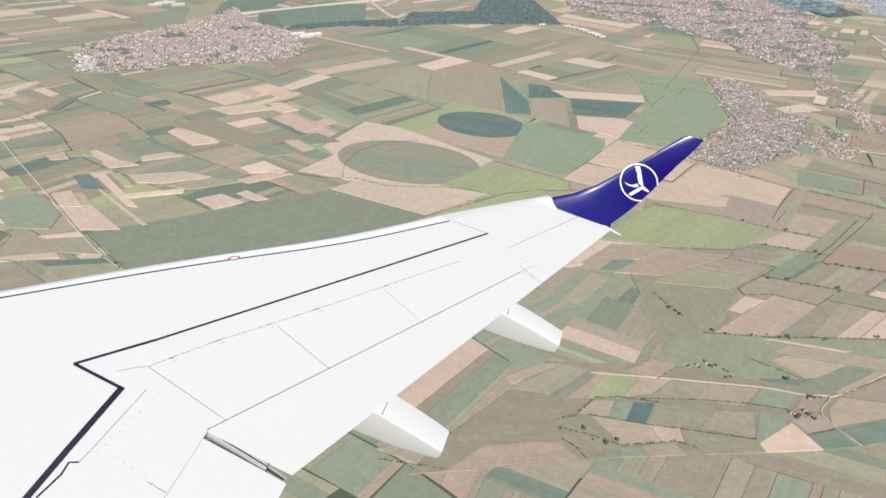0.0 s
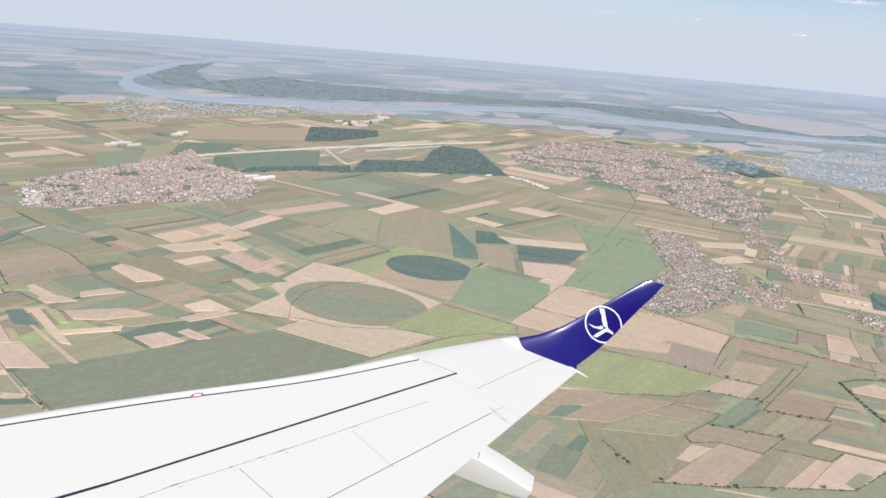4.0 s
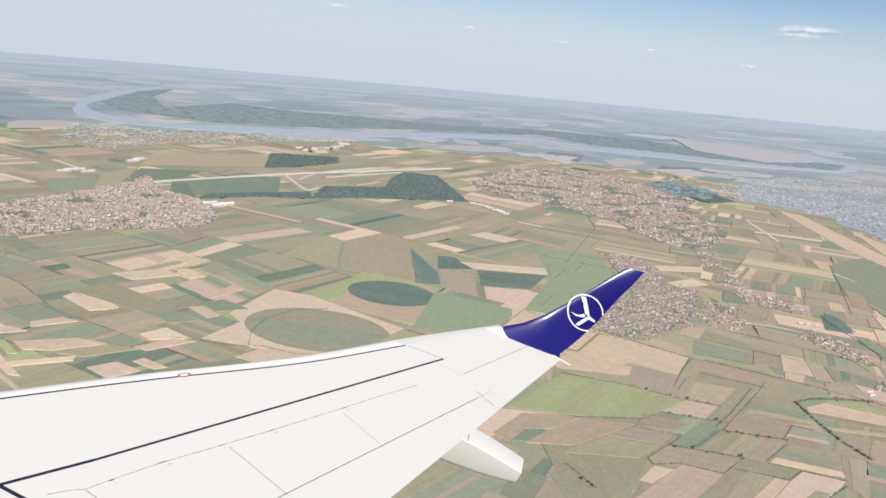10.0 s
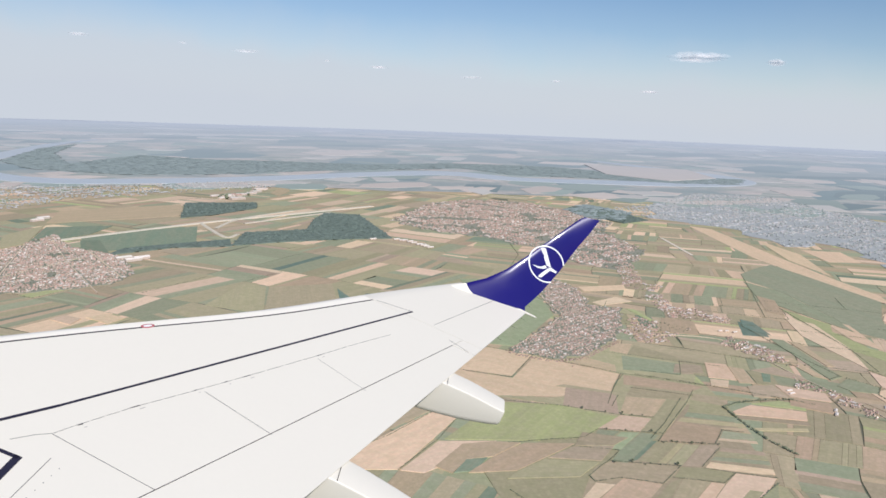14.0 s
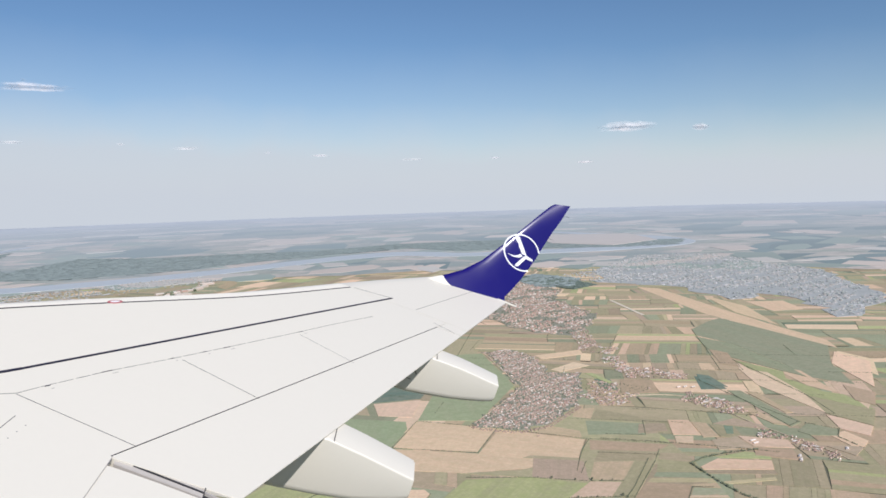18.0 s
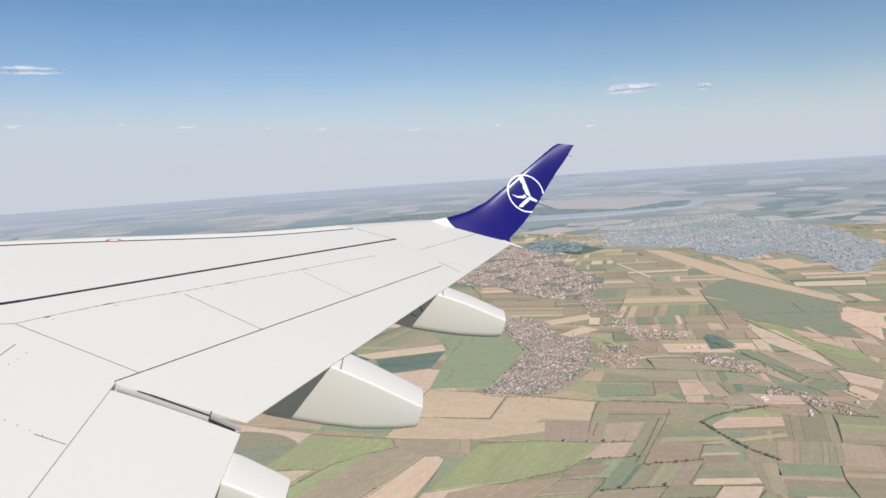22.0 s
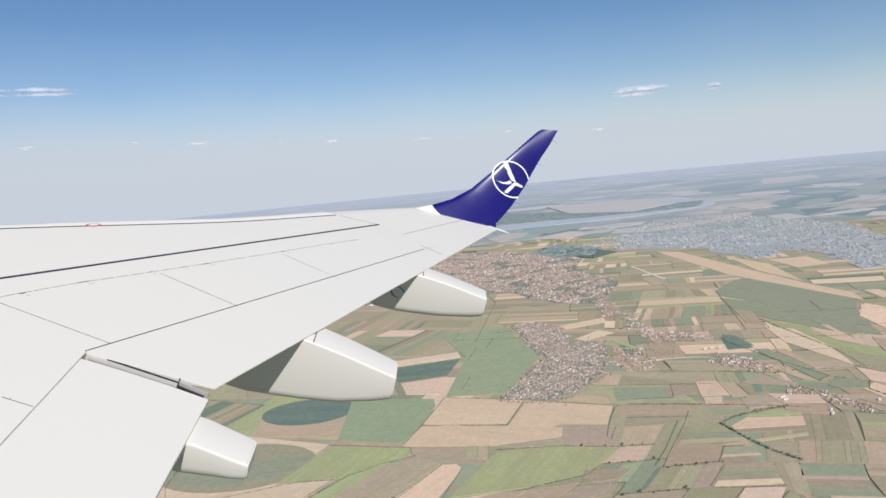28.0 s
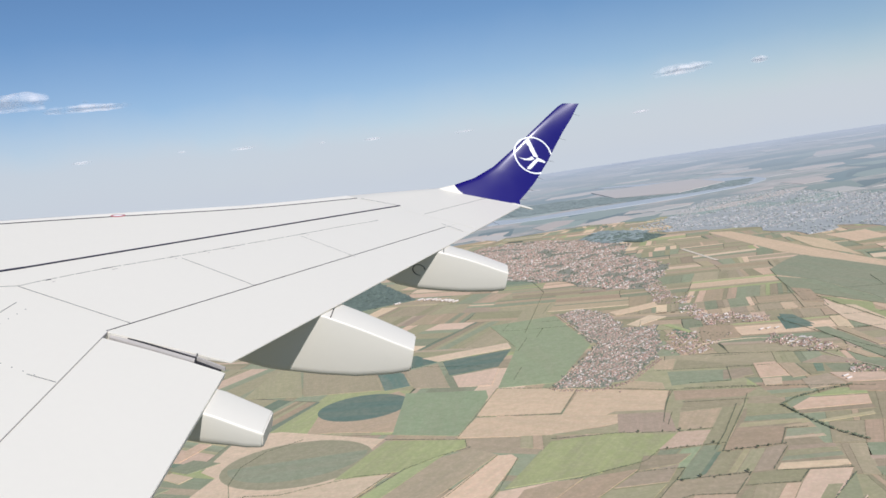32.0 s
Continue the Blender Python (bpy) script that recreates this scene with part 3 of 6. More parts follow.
    blade = BVHTree.FromPolygons([v.co.copy() for v in wl.data.vertices], [tuple(p.vertices) for p in wl.data.polygons])

    def on(x, y, z):
        q = c + ex * x + ey * y
        hit = blade.ray_cast(q + nn * 0.3, -nn, 0.6)[0]
        return (hit if hit else q + nn * 0.01) + nn * z
    n, r = 44, 0.262
    verts, faces = [], []
    for i in range(n + 1):
        a = radians(6 + 281 * i / n)
        for q, z in ((r - 0.010, -0.004), (r + 0.010, -0.004), (r + 0.010, 0.003), (r - 0.010, 0.003)):
            verts.append(on(q * math.cos(a), q * math.sin(a), z))
    for i in range(n):
        for j in range(4):
            k = (j + 1) % 4
            faces.append((i * 4 + j, i * 4 + k, i * 4 + 4 + k, i * 4 + 4 + j))
    part("emblem_ring", (verts, faces), EMBLEM, wl, "thin white ring")

    def bar(*pts):
        k = 0.262 / 88
        lo = [on(x * k, y * k, -0.004) for x, y in pts]
        hi = [on(x * k, y * k, 0.006) for x, y in pts]
        m = len(pts)
        part("emblem_bar", (lo + hi, [tuple(range(m)), tuple(range(2 * m - 1, m - 1, -1))] +
                            [(i, (i + 1) % m, m + (i + 1) % m, m + i) for i in range(m)]), EMBLEM, wl)
    bar((-31, 74), (-8, 78), (23, -13), (0, -6))
    bar((-73, -13), (-40, -19), (-22, -15), (-8, -6), (2, -18), (-15, -26), (-45, -26))
    bar((10, -14), (25, -13), (54, -27), (51, -36), (18, -28))
    bar((8, -18), (20, -27), (-24, -70), (-41, -69), (-34, -58))
    # tip light pod, static wicks, white shoulder
    pod = []
    for u, q in ((1.05, 0.012), (1.13, 0.024), (1.25, 0.022), (1.36, 0.015), (1.39, 0.006)):
        pod.append([(u, 10.485 + q * math.cos(a), -0.012 + q * 0.8 * math.sin(a)) for a in (math.tau * i / 10 for i in range(10))])
    part("tip_pod", tidy(loft(pod), WHITE, "tip_pod"), WHITE, wing, "small white pod at the wing tip")
    for h in (1.2, 2.3, 3.2, 4.1, 5.6, 7.4):
        p = face(1.0, h)
        d = Vector((0.085, 0.006, -0.002))
        part("static_wick", loft([[p + d * s + Vector((0, q * math.cos(a), q * math.sin(a))) for a in (0, 2.1, 4.2)]
                                  for s, q in ((-0.1, 0.003), (0.5, 0.002), (1, 0.001))]), DARK, wl)
    for v in (9.4, 9.9, 10.25):
        p = Vector((trail(v), v, -0.01))
        d = Vector((0.085, 0.0, -0.01))
        part("static_wick", loft([[p + d * s + Vector((0, q * math.cos(a), q * math.sin(a))) for a in (0, 2.1, 4.2)]
                                  for s, q in ((-0.1, 0.003), (0.5, 0.002), (1, 0.001))]), DARK, wing)


WING = build_wing()
build_fairings(WING)
build_winglet(WING)
for piece in WING.children_recursive:
    piece.data.transform(VIEW_STRETCH)

# ---------------------------------------------------------------- the land
Z = -100.0


def inside(x, y, poly):
    hit = False
    for (x0, y0), (x1, y1) in zip(poly, poly[1:] + poly[:1]):
        if (y0 > y) != (y1 > y) and x < (x1 - x0) * (y - y0) / (y1 - y0) + x0:
            hit = not hit
    return hit


def prism(poly, z0, z1):
    n = len(poly)
    area = sum(a[0] * b[1] - b[0] * a[1] for a, b in zip(poly, poly[1:] + poly[:1]))
    if area < 0:
        poly = poly[::-1]
    verts = [(x, y, z0) for x, y in poly] + [(x, y, z1) for x, y in poly]
    faces = [tuple(range(n, 2 * n))] + [(i, (i + 1) % n, n + (i + 1) % n, n + i) for i in range(n)]
    return verts, faces


disc = [(4850 * math.cos(a), 4850 * math.sin(a), Z) for a in (math.tau * i / 96 for i in range(96))]
ground = new("ground", mesh_of("ground", disc, [tuple(range(96))], GROUND))
tagged(ground, "flat dry farmland plain with grass and bare soil", "ground", kind="structure")

# the far plain, beyond the fields that can be told apart
rings_at = [985, 1200, 1700, 2400, 3400, 4840]
bv, bf = [], []
for i, r in enumerate(rings_at):
    for j in range(120):
        a = math.tau * j / 120
        q = r + (45 * noise.noise((math.cos(a) * 9, math.sin(a) * 9, 3.0)) if i == 0 else 0)
        bv.append((q * math.cos(a), q * math.sin(a), Z + 0.4))
for i, j in product(range(len(rings_at) - 1), range(120)):
    k = (j + 1) % 120
    bf.append((i * 120 + j, (i + 1) * 120 + j, (i + 1) * 120 + k, i * 120 + k))
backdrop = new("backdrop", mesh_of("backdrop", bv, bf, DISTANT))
tagged(backdrop, "distant hazy plain of pale fields and woods", "distant land", kind="structure")

FP = random.Random(64)


def far_patches(name, label, mat, count, lo, hi, long_, base):
    """Uneven fields or woods scattered over the far plain, joined in one mesh."""
    verts, faces = [], []
    for k in range(count):
        r, a = lo + (hi - lo) * FP.random() ** 1.5, radians(FP.uniform(-44, 52))
        l, w = long_ * FP.uniform(0.5, 1.5) * r / 1500, long_ * FP.uniform(0.35, 0.9) * r / 1500
        turn, n = FP.gauss(0.9, 0.5), FP.choice((4, 4, 5, 7))
        poly = []
        for i in range(n):
            c = math.tau * (i + 0.5) / n + FP.uniform(-0.2, 0.2)
            x, y = l * math.cos(c) * FP.uniform(0.8, 1.2), w * math.sin(c) * FP.uniform(0.8, 1.2)
            poly.append((r * math.sin(a) + x * math.cos(turn) - y * math.sin(turn), r * math.cos(a) + x * math.sin(turn) + y * math.cos(turn)))
        b = len(verts)
        pv, pf = prism(poly, Z - 0.2, Z + base + 0.0009 * k)
        verts += pv
        faces += [tuple(b + q for q in g) for g in pf]
    ob = new(name, mesh_of(name, verts, faces, mat))
    return tagged(ob, label, "distant land", kind="stuff")


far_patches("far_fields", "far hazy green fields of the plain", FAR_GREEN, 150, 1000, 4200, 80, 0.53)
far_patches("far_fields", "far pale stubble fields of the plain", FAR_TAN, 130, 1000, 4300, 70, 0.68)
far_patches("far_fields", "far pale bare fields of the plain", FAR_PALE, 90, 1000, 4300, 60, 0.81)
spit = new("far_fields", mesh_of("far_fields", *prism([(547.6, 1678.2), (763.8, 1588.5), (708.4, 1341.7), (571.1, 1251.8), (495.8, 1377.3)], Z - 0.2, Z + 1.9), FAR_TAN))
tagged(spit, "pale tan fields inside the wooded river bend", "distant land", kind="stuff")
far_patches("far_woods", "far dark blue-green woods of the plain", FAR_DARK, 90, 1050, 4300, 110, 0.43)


def plots(name, shapes, mat):
    """Slabs of land in one mesh; the map runs in metres along and across each one's longest side."""
    verts, faces, along = [], [], []
    for poly, z0, z1 in shapes:
        b = len(verts)
        pv, pf = prism(poly, z0, z1)
        d = max((Vector(q) - Vector(p) for p, q in zip(poly, poly[1:] + poly[:1])), key=lambda v: v.length).normalized()
        verts += pv
        faces += [tuple(b + k for k in g) for g in pf]
        along += [(x * d.x + y * d.y, y * d.x - x * d.y) for x, y, _ in pv]
    me = mesh_of(name, verts, faces, mat)
    uv = me.uv_layers.new(name="furrows")
    for loop in me.loops:
        uv.data[loop.index].uv = along[loop.vertex_index]
    return me


# fields with a shape of their own
order = [0]


def field(mat, label, *poly):
    order[0] += 1
    ob = new("field", plots("field", [(list(poly), Z - 0.2, Z + 0.20 + 0.0009 * order[0])], mat))
    return tagged(ob, label, "field", "large fields of the plain")


def oval(cx, cy, rx, ry, a0=0.0, a1=math.tau, turn=0.0, n=40):
    pts = []
    for i in range(n):
        a = a0 + (a1 - a0) * i / (n - 1 if a1 - a0 < 6.2 else n)
        x, y = rx * math.cos(a), ry * math.sin(a)
        pts.append((cx + x * math.cos(turn) - y * math.sin(turn), cy + x * math.sin(turn) + y * math.cos(turn)))
    return pts


field(TAN, "wide tan stubble field with dark borders", (47.7, 313.6), (78.9, 294.2), (64.3, 268.2), (32.9, 282.8))
field(TAN, "long tan stubble field beside the town", (21.6, 263.2), (32.6, 281.3), (64.5, 266.5), (79.8, 292.2), (109.9, 270.1), (99.3, 250.3), (76.5, 246.8), (53.7, 248.8))
field(LIGHT, "light green strip beside a round field", (-57.2, 308), (-28.2, 353.3), (-15.8, 347.4), (-35.6, 300.6))
field(TAN2, "sandy field around a dark round crop", (-37.9, 299.3), (-32.9, 327.7), (3.8, 338.5), (11, 318.7), (0.4, 282.1), (-25.8, 295.8))
field(TEAL, "dark blue-green round irrigated field", *oval(-13.5, 323.6, 21.7, 17.9, turn=2.71))
field(MEADOW, "mid green field with curved side", (-2, 280.1), (7, 332.4), (42.7, 314.5), (41.7, 303.9), (22.7, 265.3))
field(PINK, "pale tan field round an irrigation circle", (-79, 249.4), (-70, 269.6), (-77.1, 278.4), (-66.8, 315.1), (-48.8, 309.3), (-5.6, 277.2), (-25.1, 244.7), (-46.1, 243.1))
field(RIPE, "round olive green irrigation field", *oval(-39.5, 268.9, 30.3, 22.1, turn=2.79))
field(LUSH, "greener half of the round field", *oval(-39.2, 272.2, 27.5, 19.1, 0.15, 3.3, turn=2.91))
field(LIGHT, "light green wedge field by the circle", (-25.6, 244), (-4.6, 274.5), (24.8, 259.6), (24, 252.6), (-1.5, 242.6))
field(PINK, "pale tan field with curved border", (-63.7, 235.2), (-54.4, 245.1), (-21.6, 245.3), (-4.5, 241.5), (-25.4, 219.1))
field(GREEN, "large dark green field", (-127.4, 185.7), (-63.9, 232.6), (-38.9, 223.2), (-25.6, 218.3), (-80.3, 157.9), (-100.6, 164.7))
field(TAN, "broad tan field beside the green one", (-79.2, 157), (-45.7, 159.2), (-37.4, 167.3), (-16.4, 195.9), (-38.7, 204.4))
field(LIGHT, "long light green strip field", (-37.9, 204.9), (0.7, 243), (14.2, 248), (-28, 203.4))
field(BROWN, "long brown-green fallow field", (-28, 203), (13.9, 247.5), (26, 249.7), (33.4, 240.2), (-11, 197.1), (-16.4, 195.9))
field(TAN, "long tan stubble strip with dark edges", (-8.9, 194.7), (33, 239.2), (38, 237.9), (39.3, 233.4), (14.6, 193.3))
field(LIGHT, "yellow-green meadow field", (30.4, 212.7), (53.6, 242.5), (76.1, 239.2), (94.8, 228), (76.6, 212.1), (61.6, 210.4))
field(PINK, "small pale tan field", (15, 192.9), (28.4, 211.4), (46.9, 210.7), (42.8, 205.4), (21.9, 191))
field(MEADOW, "big green field beside the town", (48.3, 314.6), (71.4, 379.5), (68.3, 443.4), (110.1, 440), (107, 359.1), (74.8, 306.7))
field(OLIVE, "olive green field near a wood", (-76.2, 375.5), (-63.7, 424.9), (-49.6, 416.6), (-44.3, 359.4))
field(BROWN, "dull brown fallow field", (-43.7, 359.4), (-47.9, 416.7), (-11.7, 426), (-4, 345.5))
field(TEAL, "dark blue-green narrow wedge field", (-2.8, 343.4), (-8.5, 414.4), (8.1, 367.5), (9.8, 343.9))
field(TEAL, "dark blue-green square field", (8.1, 374), (7.8, 402.4), (17.7, 401.3), (27, 378.8))
field(TEAL, "dark blue-green oblong field", (30.3, 349.3), (30.1, 377.6), (68.1, 378.2), (55.2, 349.4))
field(PINK, "narrow tan strip between green fields", (19.9, 392.5), (69.5, 393.5), (68.8, 380.9), (27.8, 380.2))
field(PINK, "pale tan field corner", (31.6, 327.3), (31.5, 347.1), (55.1, 347.2), (46.4, 320.4))
field(BROWN, "brown field between green ones", (11.4, 338.6), (9.2, 371.4), (27.1, 376.1), (27.8, 329.1))
field(LUSH, "wide blue-green field on the plain", (272.3, 465.8), (298.3, 488.6), (315.7, 499.7), (322.3, 391.1), (289.3, 347.9), (269.7, 308), (258, 328.1), (265.1, 354.7), (270.7, 413.6), (263.7, 446))
field(TAN, "tan wedge field below the city", (383, 565.6), (413.7, 557.2), (399.8, 512.2), (372.4, 512.3))
field(TAN, "long tan stubble band on the plain", (343.5, 696.4), (358.2, 675.6), (340.1, 522.5), (333.6, 452.8), (332.4, 404.6), (321.1, 380.6), (317.3, 486), (317.1, 526.4))
field(TAN, "tan stubble field beside the long band", (370.6, 612.9), (368.2, 543.5), (337.4, 458.3), (342.3, 519.7))
field(LIGHT, "yellow-green meadow band on the plain", (245.2, 372.2), (254, 341.6), (246, 328.6), (246.5, 301.7), (251.7, 293.7), (247, 269.6), (234.6, 298), (240.6, 352.9))
field(TAN, "tan field with a pale track", (251.6, 337.9), (259.9, 347.5), (263.5, 339.5), (251, 296.4), (246.7, 313.3))
field(TAN2, "sandy field near the lane", (232.8, 383.3), (243.5, 378.4), (231.3, 342.6), (222.6, 355.6))
field(PINK, "long pinkish field by a winding ditch", (237.1, 352), (245, 342.4), (230.5, 275.8), (224.1, 276.2))
field(TAN, "broad tan field on the plain", (297.7, 358.7), (315.2, 374), (318.1, 349.8), (293.4, 318.5))
field(PINK, "pinkish field beside a dirt track", (257.7, 300.9), (262.8, 288.5), (245, 271.4))
field(TEAL, "small blue-green field by the houses", (204.2, 347.1), (211.2, 339.8), (206, 319.5), (193.7, 322.5))
field(DEEP, "green airfield grass with dark crop", (-175.5, 515.2), (-205.5, 567.1), (-189.5, 599.6), (-134, 636.5), (-119.2, 560.9), (-145.8, 539.7))
field(TAN2, "tan ground beside the airfield", (-259.1, 639.5), (-276.2, 713.3), (-180.9, 781.5), (-157.9, 700.2), (-197.6, 672.7))
field(GREEN, "dark green block near the airfield", (-251.7, 474.7), (-286.7, 533), (-263.7, 562.3), (-234.9, 500.8))
field(PASTURE, "rough green and brown pasture with worn patches", (39.1, 175), (49.5, 185.5), (57.9, 185), (63, 174.2), (57.1, 161.7), (73, 162.3), (88.7, 164.8), (108.2, 166.7), (125, 180.4), (110, 154.3), (98.9, 152.9), (75.7, 145.8), (59.8, 143.7), (46.5, 146.1), (40.5, 147.9), (44.3, 154.8))
field(OLIVE, "olive ground under the strip fields", (39.4, 190.9), (61.6, 210.4), (76.6, 211.9), (83.2, 218), (104.4, 213.5), (100.2, 207.8), (79.4, 195.4), (69.3, 185.2), (57.1, 161.7), (44.3, 154.8))
field(BROWN, "brown-green ground between the hedged plots", (79.4, 195.4), (100.2, 207.8), (124, 237.6), (140.3, 251.3), (125, 180.4), (108.2, 166.7), (73, 162.3), (57.1, 161.7))
field(OLIVE, "olive grass between brown fields", (52.8, 248.6), (75.7, 245.7), (99.3, 249.4), (111.3, 270.4), (140.7, 255.5), (139.2, 240.2), (124, 237.6), (104.4, 213.5), (93.9, 227.9), (76.2, 238.4))
field(OLIVE, "dull green ground on the edge of the village", (109.9, 270.1), (94.2, 284), (101.6, 294.9), (121.3, 311.7), (143.4, 289.7), (140.6, 254.6))
field(OLIVE, "olive ground under the small plots", (5, 129.4), (14.5, 142.7), (46.5, 146.1), (59.8, 143.7), (82.1, 141.4), (110, 154.3), (94.2, 129.7), (-13, 101.5), (-8.1, 111.2))
field(GREEN, "broad dull green crop field near the village", (113.5, 274.8), (119.6, 292.7), (141.5, 281.6), (135.7, 267.9), (120.7, 273.2))
field(TAN2, "four-sided light brown worked field near the village", (116.3, 299.7), (121.3, 310.1), (130.8, 309.2), (122.9, 293.9))
field(OLIVE, "broad olive dry-grass field near the village", (122.9, 294.6), (131.1, 307.7), (143.5, 291.6), (142.9, 282.9))
field(TAN2, "broad light brown worked field near the village", (94.2, 284), (100.7, 291.9), (112, 280.5), (109.5, 271.7), (101.3, 277.2))
field(TAN2, "broad light brown worked field among hedges", (107.3, 258.1), (111.4, 268.7), (139.4, 254.9), (130.4, 249.1), (111.6, 256.6))
field(OLIVE, "long narrow olive dry-grass strip among hedges", (123.1, 266.1), (125.5, 271.8), (140, 262.1), (140.9, 257.2))
field(DUST, "four-sided dusty grey-brown field among hedges", (136.6, 269.1), (140.3, 275.8), (142.4, 276), (141.8, 268.6))
field(LIGHT, "four-sided yellow-green crop field among hedges", (137.5, 259.5), (141.6, 266.6), (140.9, 257.2))
field(DUST, "broad dusty grey-brown field among hedges", (77.1, 238.6), (84.2, 258.6), (100.2, 247.4), (94.9, 229.7), (86.3, 234))
field(BROWN, "long narrow grey-brown fallow strip among hedges", (79.5, 257.2), (83.2, 259), (100.2, 250.9), (101.5, 247.6))
field(TAN2, "broad light brown worked field among hedges", (95.7, 230.9), (103.7, 245.9), (118.2, 242.6), (106.4, 226.8))
field(BROWN, "broad grey-brown fallow field among hedges", (103.7, 246.4), (110.8, 256.9), (131.1, 247.6), (124.2, 240.8), (118.3, 243))
field(OLIVE, "long narrow olive dry-grass strip among hedges", (97.3, 215.4), (118.7, 242.7), (124.9, 239.5), (103.1, 213.2))
field(PINK, "broad pinkish bare-soil field among hedges", (83.2, 218.3), (95.2, 229.1), (105.3, 225.7), (96.9, 215.5))
field(GREEN, "four-sided dull green crop field among hedges", (74.9, 206), (83.5, 217.8), (90, 215.9), (79.5, 205.5))
field(MEADOW, "broad green meadow field among hedges", (79.7, 205.1), (90.4, 215.4), (96.3, 214.6), (84.9, 202.2))
field(GREEN, "long narrow dull green crop strip among hedges", (79.7, 195.5), (85.5, 202.8), (97.2, 214.8), (102.2, 212.5), (84.2, 193.9))
field(DEEP, "long narrow dark green crop strip among hedges", (84.9, 194.3), (98, 208.4), (99.7, 208.1), (88.4, 195.9))
field(OLIVE, "long narrow olive dry-grass strip among hedges", (88.2, 195), (99.8, 207.9), (105.9, 206.5), (93.4, 193.4))
field(STRAW, "long narrow straw-yellow ripe strip among hedges", (93.9, 193.5), (106.2, 206.4), (108, 205.6), (96.3, 193))
field(OLIVE, "long narrow olive dry-grass strip among hedges", (96.6, 192.8), (108.3, 205.5), (112.4, 204.4), (101, 191.9))
field(DUST, "long narrow dusty grey-brown strip among hedges", (100.8, 191.4), (112.7, 204.4), (117.7, 204.4), (118.8, 202.8), (106.5, 190.3))
field(TAN2, "broad light brown worked field among hedges", (100.2, 207.8), (104.4, 213.2), (113.4, 223.3), (126.5, 217), (125.3, 215.1), (118.4, 205.4), (112.7, 205.6))
field(STRAW, "long narrow straw-yellow ripe strip among hedges", (113.7, 223.1), (116.5, 226.2), (136.3, 219.9), (135.7, 216.9))
field(GREEN, "long narrow dull green crop strip among hedges", (117.8, 227), (120.9, 230.6), (137.3, 225.4), (136.4, 220.4))
field(OLIVE, "four-sided olive dry-grass field among hedges", (121.1, 231), (127.4, 241.4), (138.7, 235.3), (137.4, 226))
field(BROWN, "four-sided grey-brown fallow field among hedges", (127.6, 241.8), (131.4, 247.7), (139.7, 244.4), (138.7, 235.6))
field(TAN2, "four-sided light brown worked field among hedges", (126.5, 217.3), (135.7, 216.6), (134.7, 212), (132.1, 213.2), (126.3, 215.6))
field(GREEN, "four-sided dull green crop field among hedges", (121.7, 208.8), (126.2, 214.8), (134.7, 211.8), (133.7, 207.7))
field(PINK, "long narrow pinkish bare-soil strip among hedges", (120.5, 207.9), (122.1, 209.4), (133.4, 206.5), (133, 204.6))
field(DUST, "long narrow dusty grey-brown strip among hedges", (117.1, 200.2), (119.2, 202.7), (131.4, 198.8), (130.7, 196.3))
field(OLIVE, "long narrow olive dry-grass strip among hedges", (113.8, 196.9), (116.8, 200), (130.6, 196.1), (129.7, 193.3))
field(GREEN, "long narrow dull green crop strip among hedges", (111.3, 194.4), (113.6, 196.6), (129.6, 192.9), (128.7, 190.2))
field(TAN, "long narrow pale tan stubble strip among hedges", (107.1, 189.7), (110.5, 193.1), (127.8, 187.5), (126.6, 184.4), (122.8, 184.9))
field(BROWN, "broad grey-brown fallow field among hedges", (69.9, 186.5), (73.8, 192), (78.9, 194.9), (99.7, 190.9), (94.5, 184.2), (90.3, 181), (83.9, 183.7), (78.8, 184.8), (74.4, 182.1), (71, 183.9))
field(OLIVE, "four-sided olive dry-grass field among hedges", (94.9, 184.5), (99.9, 190.5), (106.3, 189.6), (114.7, 186.2), (108.8, 180.5))
field(PINK, "four-sided pinkish bare-soil field among hedges", (64.1, 174.4), (70.5, 182.6), (75.9, 181.3), (67.4, 173))
field(TAN2, "broad light brown worked field among hedges", (57.6, 162), (67.3, 172.3), (79.7, 185), (89.7, 180.8), (86, 176.6), (75.5, 165.2), (73.1, 162.6))
field(GREEN, "four-sided dull green crop field among hedges", (75.4, 164.3), (80.1, 170.1), (84, 169), (80.5, 164))
field(OLIVE, "long narrow olive dry-grass strip among hedges", (79.8, 168.1), (92.4, 181.5), (97.6, 184.3), (83.1, 165.9))
field(BROWN, "long narrow grey-brown fallow strip among hedges", (83.1, 164.9), (97.7, 184.1), (104.7, 181.2), (88.5, 165.1))
field(TAN, "long narrow pale tan stubble strip among hedges", (88.9, 164.9), (104.7, 181), (108.3, 179.9), (95.2, 165.8))
field(PINK, "broad pinkish bare-soil field among hedges", (96, 166.2), (108.6, 179.8), (114.9, 185.8), (125.7, 182.2), (118.9, 175.2), (108.4, 167.1))
field(OLIVE, "long narrow olive dry-grass strip among hedges", (107.2, 170), (113.8, 176.1), (117.4, 174.9), (108.8, 167.4))
field(PINK, "long narrow pinkish bare-soil strip in the pasture", (69.8, 161.2), (72.1, 161.7), (90.9, 159.2), (89, 158.4))
field(DUST, "long narrow dusty grey-brown strip in the pasture", (71.6, 156.4), (75.7, 159.2), (102.8, 156.7), (99.4, 153.7))
field(STRAW, "long narrow straw-yellow ripe strip in the pasture", (71.4, 155.8), (73.1, 156.8), (99, 153.1), (97.2, 152.2))
field(TAN2, "four-sided light brown worked field in the pasture", (69.6, 152), (73.8, 154.7), (87.1, 152.8), (77.9, 146.3), (75.1, 146.4))
